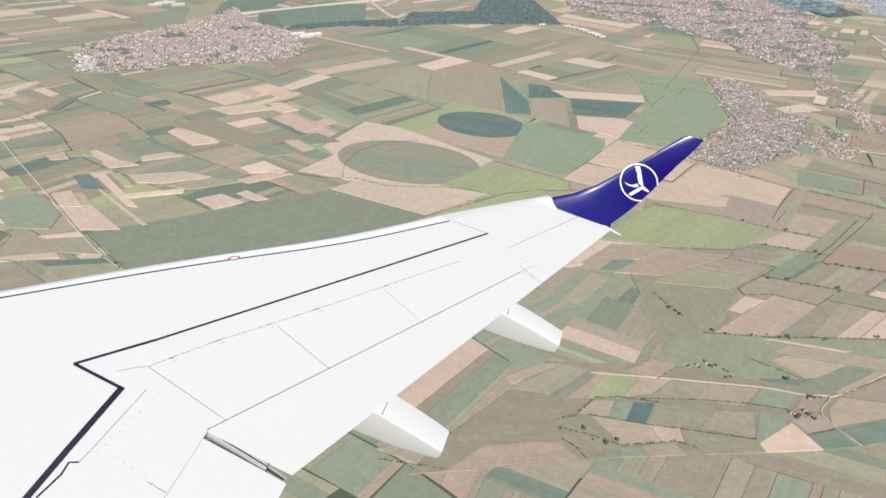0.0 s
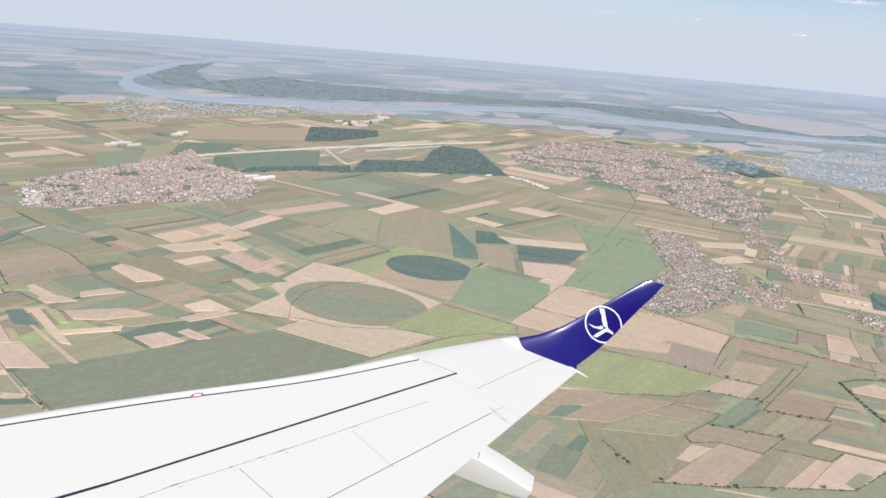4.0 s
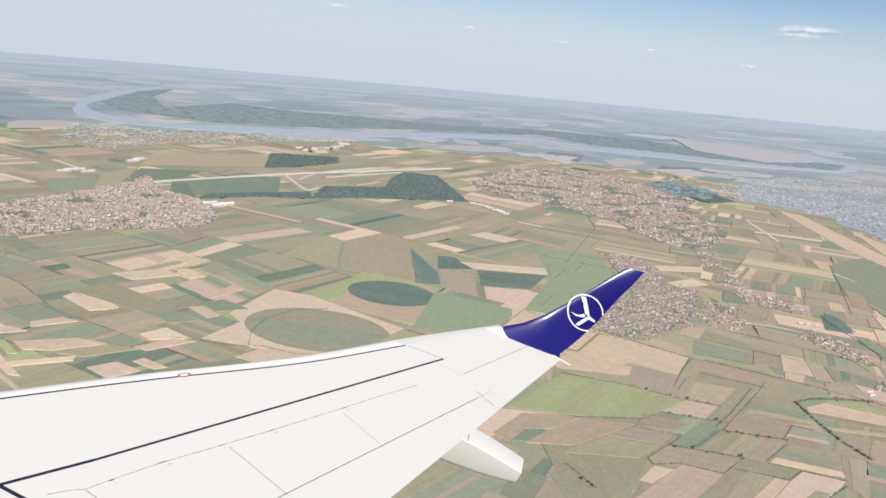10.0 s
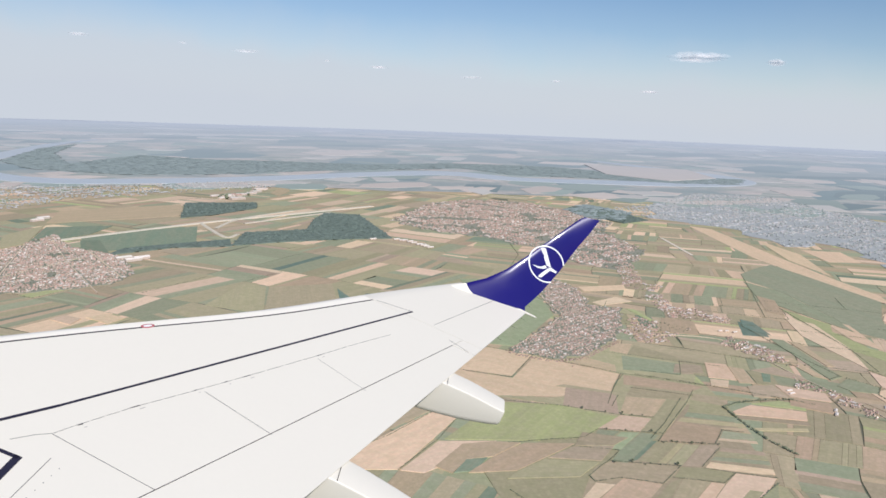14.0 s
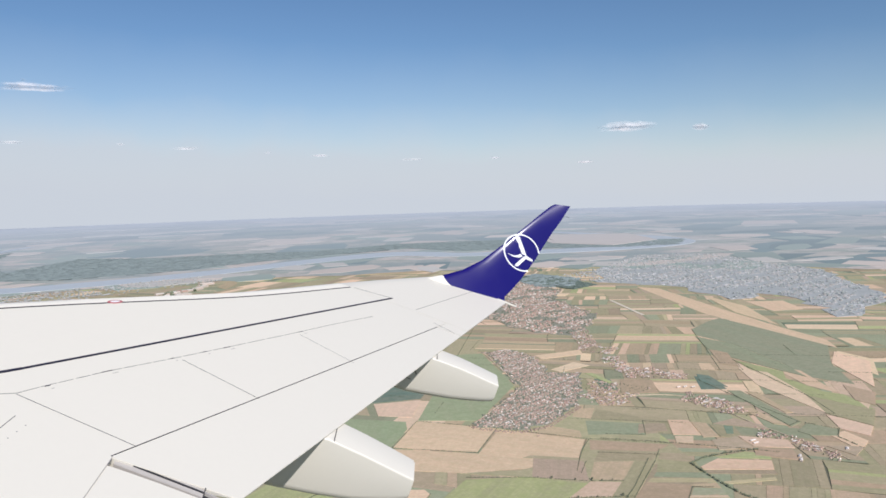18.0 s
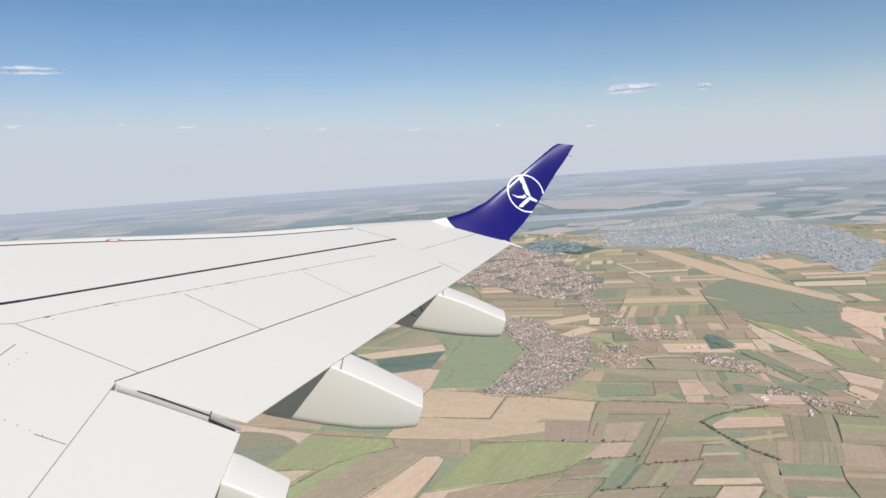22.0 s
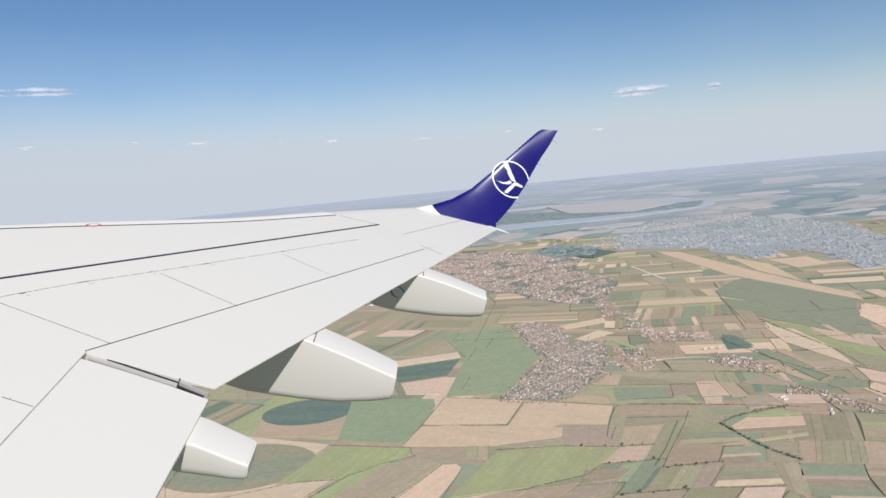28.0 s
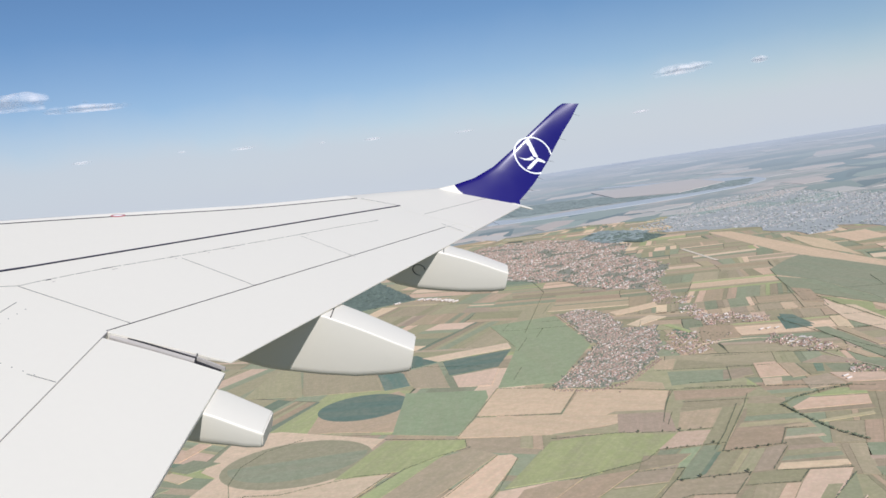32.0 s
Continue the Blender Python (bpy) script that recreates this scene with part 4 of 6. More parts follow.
field(GREEN, "long narrow dull green crop strip in the pasture", (73, 143.4), (77.6, 145.9), (87.4, 152.3), (93.2, 151.3), (81.3, 141.9), (72.9, 141))
field(TAN2, "long narrow light brown worked strip in the pasture", (80.7, 141.5), (93.1, 151), (98.1, 151.8), (81.8, 140.6))
field(TAN2, "four-sided light brown worked field below the meadow", (32.8, 141.6), (39.6, 147.6), (45.7, 145.8), (40.5, 140.3))
field(OLIVE, "broad olive dry-grass field below the meadow", (5.3, 130.8), (18.4, 142), (24.8, 140.5), (14.6, 130.2))
field(TAN2, "long narrow light brown worked strip below the meadow", (4.6, 134.8), (12.6, 141.4), (17.9, 142), (6.4, 132.9))
field(GREEN, "long narrow dull green crop strip below the meadow", (15.1, 129.7), (23.5, 140.2), (27, 140.7), (18.4, 129.8))
field(TAN2, "long narrow light brown worked strip below the meadow", (18.5, 129.5), (27, 140.6), (30.1, 140.5), (22.3, 130))
field(LIGHT, "four-sided yellow-green crop field below the meadow", (22.8, 130), (28.8, 139.9), (36.1, 140.1), (30.7, 131.6))
field(TAN2, "four-sided light brown worked field below the meadow", (30.9, 131.7), (36.2, 139.9), (43.2, 140.1), (38, 134.3))
field(OLIVE, "four-sided olive dry-grass field below the meadow", (37.3, 132.2), (42.9, 139.8), (52.4, 139.7), (47, 133.5))
field(BROWN, "four-sided grey-brown fallow field below the meadow", (47.2, 133.5), (52.5, 139.8), (63, 139.7), (58.2, 133.2))
field(GREEN, "four-sided dull green crop field below the meadow", (59.8, 134.1), (64.2, 140.5), (72.3, 140.5), (67.6, 133.7))
field(DUST, "four-sided dusty grey-brown field below the meadow", (20.3, 124.8), (24.7, 129.7), (29.2, 130.1), (27.2, 124.6))
field(GREEN, "small dull green crop plot below the meadow", (27.3, 124.6), (29.6, 130), (33.2, 130.3), (30.7, 123.4))
field(TEAL, "four-sided dark blue-green crop field below the meadow", (30.9, 123.4), (33.5, 130.3), (38, 130.7), (35, 123.3))
field(OLIVE, "four-sided olive dry-grass field below the meadow", (35.1, 123.1), (38.5, 130.5), (51, 130.2), (46.7, 124.7))
field(BROWN, "four-sided grey-brown fallow field below the meadow", (46.8, 124.3), (51.2, 130.1), (59.6, 131.1), (57.7, 122.4))
field(GREEN, "four-sided dull green crop field below the meadow", (57.7, 122), (61.1, 131.6), (66.7, 130.9), (63.3, 122.6))
field(OLIVE, "four-sided olive dry-grass field below the meadow", (16.5, 121.6), (20.3, 123.4), (25.3, 118.2), (28.3, 115.2), (23.9, 114.2))
field(TAN2, "four-sided light brown worked field below the meadow", (23.6, 124.2), (35.6, 123.1), (37.8, 118.3), (29.5, 115.8))
field(PINK, "small pinkish bare-soil plot below the meadow", (35.7, 123), (42.2, 123.3), (42.4, 119.2), (37.9, 118.4))
field(OLIVE, "four-sided olive dry-grass field below the meadow", (42.3, 122.9), (57.1, 121.9), (59.4, 118.5), (45.8, 115.9), (42.6, 118.7))
field(DUST, "four-sided dusty grey-brown field below the meadow", (33.2, 116.3), (40.1, 118.5), (42.3, 115.2), (34.6, 113.6))
field(GREEN, "small dull green crop plot below the meadow", (28.6, 112.4), (28.4, 115.2), (33, 115.6), (34.3, 113.6))
field(TAN2, "long narrow light brown worked strip below the meadow", (-5.5, 103.8), (0.8, 111.2), (10.3, 114), (16.3, 114.6), (20.5, 110.6))
field(BROWN, "four-sided grey-brown fallow field below the meadow", (-20.3, 107.5), (-16, 109.4), (-9.1, 110.2), (-12.1, 104.5))
field(TAN, "four-sided pale tan stubble field by the farm track", (58.1, 120.9), (67.1, 128.8), (68.9, 125.4), (71.2, 121.1), (58.9, 118.4))
field(DEEP, "four-sided dark green crop field by the farm track", (69.4, 125.3), (76.3, 128), (79.2, 123.3), (71.2, 121.1))
field(TAN2, "broad light brown worked field by the farm track", (75.6, 128.9), (77.1, 135.1), (81.2, 139.6), (98.5, 138.5), (88.9, 133.8))
field(DEEP, "four-sided dark green crop field by the farm track", (77, 128.2), (88.6, 133.2), (91.4, 128.2), (80.4, 123.7))
field(TAN, "four-sided pale tan stubble field by the farm track", (88.9, 133.4), (98.3, 138.2), (94.5, 130.4), (91.9, 128.5))
field(DUST, "small dusty grey-brown plot by the farm track", (69.8, 134.6), (72.4, 138.3), (78, 139.6), (75.1, 133.4))
field(DUST, "four-sided dusty grey-brown field by the farm track", (67.3, 129.6), (74.5, 132.6), (75.9, 128.5), (69.6, 126))
field(BROWN, "broad grey-brown fallow field by the farm track", (82.2, 140.6), (97.8, 151), (105.3, 148.2), (99.1, 139.5))
field(TAN2, "four-sided light brown worked field by the farm track", (98.6, 151.9), (103.1, 155.4), (109.9, 154.1), (105.5, 148.4))
field(DUST, "four-sided dusty grey-brown field near the village", (133.7, 270.7), (139.4, 281.5), (150.2, 279.2), (146.7, 269.9))
field(TAN, "broad pale tan stubble field near the village", (146.4, 265), (153.8, 283.2), (162.2, 280.3), (156.5, 261.6))
field(PINK, "four-sided pinkish bare-soil field near the village", (142.8, 255.7), (146.1, 263.4), (153.2, 261.1), (149, 253.9))
field(TAN2, "broad light brown worked field near the village", (156.3, 258.6), (161.8, 277.8), (167, 274.6), (162.7, 257.9))
field(OLIVE, "four-sided olive dry-grass field near the village", (163.3, 257.3), (167.2, 272.7), (175.4, 267.1), (171.2, 254))
field(TAN2, "broad light brown worked field near the village", (149.3, 250.3), (164.6, 256), (177.5, 248.2), (171.3, 240.1), (161.7, 242.7))
field(LIGHT, "broad yellow-green crop field near the village", (149.2, 237.5), (162, 239.9), (169.4, 235.1), (166.8, 230.4))
field(TAN, "broad pale tan stubble field near the village", (138.3, 230.8), (148.4, 236.2), (165.9, 229), (161.5, 221.4), (137.9, 228.1))
field(BROWN, "long narrow grey-brown fallow strip near the village", (137.5, 227.5), (161.2, 220.9), (159.9, 217.3), (137.2, 224.3))
field(STRAW, "long narrow straw-yellow ripe strip near the village", (137.8, 216.5), (157.4, 215.3), (156.3, 212.9), (139, 214.5))
field(TEAL, "broad dark blue-green crop field near the village", (200.4, 333.3), (207.7, 350.8), (211.8, 345.5), (208.5, 322.3))
field(TAN, "broad pale tan stubble field near the village", (139.8, 422.6), (172.3, 429.2), (169, 416.4), (140.7, 411.4))
field(PINK, "broad pinkish bare-soil field near the village", (136.9, 385.2), (155.7, 398.2), (161.4, 387.3), (140.1, 378.4))
field(LIGHT, "long narrow yellow-green crop strip near the village", (151.7, 371.1), (155.7, 370.6), (158.4, 347.4), (155.6, 346.7))
field(LIGHT, "four-sided yellow-green crop field beside a dirt road", (-179.1, 221.3), (-175.1, 224.1), (-166.6, 215.7), (-170, 212.4))
field(TEAL, "broad dark blue-green crop field beside a dirt road", (-157.7, 228.8), (-153.3, 231.9), (-138.9, 218.6), (-146.4, 216.9))
field(PINK, "four-sided pinkish bare-soil field beside a dirt road", (-155, 211.7), (-149.9, 215.4), (-138.9, 204.1), (-145.7, 202.2))
field(PINK, "broad pinkish bare-soil field beside a dirt road", (-144.7, 201.3), (-135.3, 204.1), (-118.3, 190), (-130.5, 187.7))
field(STRAW, "long narrow straw-yellow ripe strip beside a dirt road", (-148.1, 214.1), (-144.7, 214.3), (-136, 205.1), (-139.2, 204.6))
field(PINK, "long narrow pinkish bare-soil strip beside a dirt road", (-151, 231.7), (-146.9, 232.3), (-121.3, 206.9), (-125.4, 207.4))
field(PINK, "long narrow pinkish bare-soil strip beside a dirt road", (-142.1, 218.5), (-140.3, 218), (-112.2, 195), (-113.4, 194.2))
field(LIGHT, "four-sided yellow-green crop field beside a dirt road", (-173.1, 250.1), (-167.3, 255.1), (-161.1, 249.1), (-168.6, 245.8))
field(OLIVE, "broad olive dry-grass field beside a dirt road", (-193.2, 247.5), (-179, 258.1), (-174.8, 253.6), (-185.9, 241.5))
field(PINK, "four-sided pinkish bare-soil field beside a dirt road", (-177.7, 244.7), (-173.6, 250.1), (-167.8, 243.6), (-173.7, 240.8))
field(STRAW, "long narrow straw-yellow ripe strip beside a dirt road", (-160.5, 228.8), (-148.1, 236.4), (-146.4, 234.5), (-158.4, 227))
field(LIGHT, "long narrow yellow-green crop strip beside a dirt road", (-145.8, 233.4), (-141.6, 233.3), (-131.2, 223.2), (-134, 222.3))
field(PINK, "four-sided pinkish bare-soil field beside a dirt road", (-153.9, 242.4), (-146.8, 246), (-139, 242.9), (-148.5, 237.9))
field(TAN, "long narrow pale tan stubble strip beside a dirt road", (-131.3, 216.1), (-112.8, 224.9), (-111.9, 221.1), (-128.7, 212.9))
field(PINK, "long narrow pinkish bare-soil strip beside a dirt road", (-182.5, 218.3), (-180, 217.9), (-171.8, 210.6), (-174.4, 209.7))
field(TAN, "four-sided pale tan stubble field beside a dirt road", (-164.4, 193.3), (-159, 193.9), (-154.4, 188.7), (-159.7, 186.8))
field(TAN, "long narrow pale tan stubble strip beside a dirt road", (-146.6, 177.8), (-129.7, 186.4), (-126.7, 183.9), (-144.8, 175.7))
field(TAN, "long narrow pale tan stubble strip beside a dirt road", (-143.7, 166.3), (-129.8, 173.4), (-125.9, 169.9), (-142, 164.4))
field(DEEP, "long narrow dark green crop strip beside a dirt road", (-130.6, 166.8), (-113.6, 171.7), (-110, 169.7), (-126.8, 163.9))
field(OLIVE, "broad olive dry-grass field beside a dirt road", (-137, 179.9), (-126.4, 183.5), (-114.8, 173.7), (-128.3, 173.1))
field(DEEP, "four-sided dark green crop field beside a dirt road", (-157.1, 183.1), (-153.2, 182.5), (-148, 180.2), (-146.2, 172.8), (-149, 171.7))
field(BROWN, "four-sided grey-brown fallow field beside a dirt road", (-148.5, 171), (-149.1, 183), (-137.2, 180.3), (-128.3, 173.1), (-143.6, 166.6))
field(OLIVE, "broad olive dry-grass field beside a dirt road", (-127.8, 164.1), (-109.8, 169.1), (-99.7, 163.2), (-117.1, 156.5))
field(TAN2, "four-sided light brown worked field beside a dirt road", (-101.6, 153), (-93.5, 160), (-83.1, 157.7), (-90, 152.8))
field(GREEN, "broad dull green crop field beside a dirt road", (-167.5, 197.7), (-167.6, 205.2), (-158.3, 210.9), (-142.2, 196.9), (-139.6, 186.4), (-152.3, 185))
field(PINK, "long narrow pinkish bare-soil strip beside a dirt road", (-251.1, 320.6), (-245.7, 341.7), (-241.2, 339.8), (-243, 320.4), (-248.3, 317.8))
field(PINK, "long narrow pinkish bare-soil strip beside a dirt road", (-248, 305.4), (-242.5, 320.4), (-238.6, 317.6), (-243.8, 302.8))
field(PINK, "long narrow pinkish bare-soil strip beside a dirt road", (-217.7, 282.1), (-213.1, 298.9), (-210, 296.6), (-215.2, 279.9))
field(TEAL, "long narrow dark blue-green crop strip beside a dirt road", (-210.7, 299), (-213.2, 319.8), (-207.3, 317.4), (-206.7, 297.6))
field(DEEP, "four-sided dark green crop field beside a dirt road", (-222.3, 271.8), (-212.6, 275.7), (-210, 272.2), (-219.8, 268.5))
field(PINK, "long narrow pinkish bare-soil strip beside a dirt road", (-217.3, 265.2), (-203, 261), (-202.2, 257.9), (-214.5, 261.3))
field(PINK, "four-sided pinkish bare-soil field on the open plain", (-142.9, 251.6), (-134.6, 258.4), (-127.2, 256), (-140.2, 247))
field(PINK, "four-sided pinkish bare-soil field on the open plain", (-101.1, 248.4), (-94.6, 256.7), (-82, 247.7), (-95.7, 243.9))
field(PINK, "broad pinkish bare-soil field on the open plain", (-98.3, 236.5), (-88.5, 246.1), (-79.8, 246.1), (-93, 233.8))
field(PINK, "four-sided pinkish bare-soil field on the open plain", (-105.4, 216.7), (-98.4, 222.8), (-88.5, 217.6), (-96.1, 210.3))
field(PINK, "four-sided pinkish bare-soil field on the open plain", (-93.7, 224.2), (-91.2, 227.4), (-81.3, 221.8), (-84.9, 219.5))
field(PINK, "long narrow pinkish bare-soil strip on the open plain", (-146.2, 282), (-144.3, 287.4), (-122.4, 271.5), (-128.7, 268))
field(TAN, "long narrow pale tan stubble strip on the open plain", (-142.9, 287.4), (-139.7, 291.2), (-119.9, 274.2), (-121.9, 271.5))
field(PINK, "broad pinkish bare-soil field on the open plain", (-142, 318.3), (-123.4, 331.7), (-112.9, 323.7), (-129.8, 310.7))
field(TAN, "broad pale tan stubble field on the open plain", (-94.8, 297.5), (-85.6, 314.7), (-79.3, 310.1), (-89.7, 294.1))
field(PINK, "four-sided pinkish bare-soil field on the open plain", (-142.1, 348.3), (-138, 355.7), (-128.1, 348.9), (-129.7, 339.2))
field(PINK, "four-sided pinkish bare-soil field on the open plain", (-94.4, 281.1), (-89.8, 283.6), (-79.5, 274.6), (-83.7, 270.6))
field(STRAW, "long narrow straw-yellow ripe strip on the open plain", (-136, 292.2), (-135, 293.3), (-108, 272.5), (-110, 271.5))
field(PINK, "broad pinkish bare-soil field on the open plain", (-138.2, 232.6), (-119.6, 240), (-107.9, 236.9), (-122.3, 228), (-131.5, 226.6))
field(STRAW, "broad straw-yellow ripe field on the open plain", (-119.9, 226), (-108.1, 236.3), (-95.1, 235.2), (-110.2, 224.9))
field(DEEP, "four-sided dark green crop field on the open plain", (-175.1, 318.3), (-168, 326.8), (-162.2, 321.2), (-167.4, 313))
field(GREEN, "broad dull green crop field on the open plain", (-108.9, 270.7), (-104.2, 280), (-86.1, 267), (-94.8, 261.9))
field(GREEN, "broad dull green crop field on the open plain", (-92.3, 287.9), (-83.5, 294), (-70.8, 284.7), (-82.7, 279.2))
field(TAN, "broad pale tan stubble field on the open plain", (-127, 351.8), (-118.4, 357.9), (-108.7, 350), (-113.3, 340.2))
field(TAN, "broad pale tan stubble field on the open plain", (-118.6, 332), (-112, 335), (-101, 324.7), (-106.8, 320.5))
field(OLIVE, "broad olive dry-grass field on the open plain", (-147, 289.4), (-136.8, 304.8), (-100, 280.5), (-108.9, 270.7))
field(GREEN, "long narrow dull green crop strip on the far plain", (260.8, 441.3), (269.9, 412.3), (264.4, 353.8), (257.4, 327.3), (251.5, 354), (247.5, 378.3), (247.4, 403.6))
field(TAN2, "long narrow light brown worked strip on the far plain", (247.5, 403.3), (252.3, 391), (238.4, 358.6), (232.5, 366.6))
field(PINK, "long narrow pinkish bare-soil strip on the far plain", (235.7, 354.8), (239.7, 352.6), (234.2, 301.3), (226.2, 269.5), (223.7, 271.5), (224.3, 321.1))
field(PINK, "broad pinkish bare-soil field on the far plain", (222.3, 270.6), (228.9, 250.9), (218.9, 241.3), (214.2, 252))
field(TAN, "four-sided pale tan stubble field on the far plain", (204.8, 246.7), (213.7, 249.2), (213.8, 236.7), (207.9, 231.9), (203.9, 234.4))
field(TAN2, "broad light brown worked field on the far plain", (263.1, 308.4), (267.8, 292.7), (252, 275), (249.5, 284.4))
field(TAN, "long narrow pale tan stubble strip on the far plain", (290.2, 348.7), (311.9, 373), (312.5, 345.7), (274.4, 300.3))
field(TAN2, "long narrow light brown worked strip on the far plain", (211.2, 312.5), (215.7, 309.9), (210.7, 276.5), (207.4, 276.9))
field(GREEN, "long narrow dull green crop strip on the far plain", (204.2, 316.4), (210, 314.3), (204.9, 263.8), (197.6, 260.2))
field(TAN2, "long narrow light brown worked strip on the far plain", (192.3, 288.7), (198, 287.8), (197.2, 261.4), (193, 265))
field(GREEN, "four-sided dull green crop field on the far plain", (196.2, 254.2), (206.2, 262), (212.8, 251.8), (207.1, 244.9), (197.9, 248.9))
field(DUST, "broad dusty grey-brown field on the far plain", (169.3, 272.9), (181.9, 276.6), (187.4, 265.7), (187.3, 259.4))
field(PINK, "broad pinkish bare-soil field on the far plain", (169.9, 256.3), (185.4, 246.5), (182.3, 237.8), (168.9, 243.6))
field(TAN2, "four-sided light brown worked field on the far plain", (167.5, 242), (180.2, 236.4), (176.1, 226.3), (163.7, 235.3))
field(DUST, "four-sided dusty grey-brown field on the far plain", (157.5, 254.7), (169.1, 255.6), (167.5, 242.5), (154, 243.9))
field(DEEP, "long narrow dark green crop strip on the far plain", (171.9, 269.1), (175.1, 267.5), (169.9, 258.7), (167.3, 259.7))
field(OLIVE, "broad olive dry-grass field on the far plain", (234.1, 297.5), (246, 268.6), (229.8, 251.7), (223.3, 271))
field(DUST, "four-sided dusty grey-brown field on the far plain", (203.6, 234.1), (207.4, 231.4), (197.9, 224.8), (194.8, 236.1))
field(TAN2, "broad light brown worked field on the far plain", (164.6, 353.2), (179.4, 346.7), (170.7, 322.5), (153.1, 327.8))
field(DEEP, "broad dark green crop field near the airfield", (-232.9, 540), (-250.3, 617.2), (-201.8, 632), (-205.6, 585.5))
field(DEEP, "long narrow dark green crop strip near the airfield", (-176.7, 486.5), (-202.9, 558.7), (-189.5, 560.4), (-159.9, 495.5))
field(TAN2, "long narrow light brown worked strip near the airfield", (-103.1, 907.1), (-93.2, 1001.5), (-81, 934.4), (-89.6, 879.5))
field(OLIVE, "long narrow olive dry-grass strip near the airfield", (-244.2, 520.1), (-264.6, 576.2), (-254.4, 625.7), (-233.8, 542.1))
field(TAN2, "broad light brown worked field near the airfield", (18.8, 982.8), (114.3, 1085.1), (257, 1010.6), (150.8, 948.6))
field(TAN2, "broad light brown worked field beyond the wing tip", (35.7, 208.7), (45.7, 210.1), (54.5, 208.8), (43.9, 200.1), (35.6, 198.5), (30, 190.3), (25.5, 194.5))
field(DEEP, "four-sided dark green crop field beyond the wing tip", (35.4, 198.3), (42, 199.3), (36.7, 191.4), (30.5, 190.5))
field(TAN2, "broad light brown worked field beyond the wing tip", (50.7, 205.2), (55.9, 208.6), (71.9, 207.4), (49.1, 190.7), (34.8, 190.3), (43.6, 199.3))
field(DUST, "broad dusty grey-brown field beyond the wing tip", (70.9, 205.3), (84.3, 205.2), (76.6, 195.5), (60.8, 198.3))
field(OLIVE, "broad olive dry-grass field beyond the wing tip", (59.1, 197.1), (75.6, 194.5), (66.9, 186.2), (45.5, 186.2), (49.5, 190.3))
field(BROWN, "four-sided grey-brown fallow field beyond the wing tip", (77, 215.7), (90.9, 210.8), (84.2, 205.6), (71.4, 205.9))

for mat, words, poly in ((PASTURE, "long grassy strip between the field systems", [(-3.1, 101.4), (52.6, 111.6), (111.5, 383.5), (57.1, 394.6)]),
                         (OLIVE, "dull green strip between the field systems", [(57.1, 394.6), (111.5, 383.5), (251.7, 848.8), (165.8, 882.9)])):
    tagged(new("field", plots("field", [(poly, Z - 0.2, Z + 0.035)], mat)), words, "field", "large fields of the plain")

# ordinary strip fields
GEN = random.Random(11)
CROPS = [TAN, TAN2, PINK, OLIVE, GREEN, LIGHT, DEEP, TEAL, BROWN, DUST, STRAW]
WEIGHT_L = [7, 8, 7, 29, 35, 3, 4, 0.4, 17, 6, 1]
WEIGHT_NEAR = [2, 17, 1, 36, 25, 2, 2, 0.2, 32, 8, 0.5]
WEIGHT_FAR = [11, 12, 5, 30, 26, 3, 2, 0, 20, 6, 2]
WEIGHT_R = [8, 19, 4, 32, 20, 3, 2, 0.2, 27, 9, 1.5]


def wedge(x, y):
    return 88 < y < 1060 and -0.86 * y - 60 < x < 1.0 * y + 60


pieces, borders = [], []
for turn, side in ((radians(33), 0), (radians(24), 1)):
    e1 = Vector((math.sin(turn), math.cos(turn)))
    e2 = Vector((math.cos(turn), -math.sin(turn)))
    p = -900.0
    while p < 1500:
        k = min(1.15, max(0.5, 0.36 + p / 420)) * (0.66 if side else 1.0)
        tint = WEIGHT_FAR if p > 430 else WEIGHT_NEAR if side and p < 190 else None
        bl = GEN.uniform(26, 52) * k * (0.85 if side else 1)
        q = -1300.0
        while q < 1100:
            bw = GEN.uniform(20, 60) * k * (1.5 if side else 1)
            c = e1 * (p + bl / 2) + e2 * (q + bw / 2)
            if wedge(c.x, c.y) and (c.x > 0.22 * c.y - 12) == bool(side):
                across = GEN.random() < (0.62 if side else 0.30)
                borders.append((e1 * p + e2 * q, e1 * (p + bl) + e2 * q, e1 * p + e2 * (q + bw), side))
                lo, hi = (p, p + bl) if across else (q, q + bw)
                fav = GEN.choices(CROPS, tint or (WEIGHT_R if side else WEIGHT_L))[0]
                s = lo
                while s < hi - 1:
                    w = min(GEN.choice((3, 4, 5, 7, 10, 14, 20)) * GEN.uniform(0.8, 1.2) * k, hi - s)
                    if hi - s - w < 3 * k:
                        w = hi - s
                    mat = fav if GEN.random() < 0.22 else GEN.choices(CROPS, tint or (WEIGHT_R if side else WEIGHT_L))[0]
                    if across:
                        box = (s, s + w, q, q + bw)
                    else:
                        box = (p, p + bl, s, s + w)
                    ga, gb = 0.04, GEN.uniform(0.15, 0.32)
                    gx, gy = (ga, gb) if across else (gb, ga)
                    cs = [(box[0] + gx, box[2] + gy), (box[1] - gx, box[2] + gy), (box[1] - gx, box[3] - gy), (box[0] + gx, box[3] - gy)]
                    poly = []
                    for a, b in cs:
                        wob = 8.0 * noise.noise((a * 0.016, b * 0.016, 1.5 + side))
                        v = e1 * (a + wob) + e2 * (b + 1.4 * wob)
                        poly.append((v.x, v.y))
                    pieces.append((sum(y for _, y in poly) / 4, abs(sum(x for x, _ in poly) / 4), poly, mat, side))
                    s += w
            q += bw
        p += bl
pieces.sort(key=lambda k: k[0] + 0.35 * k[1])

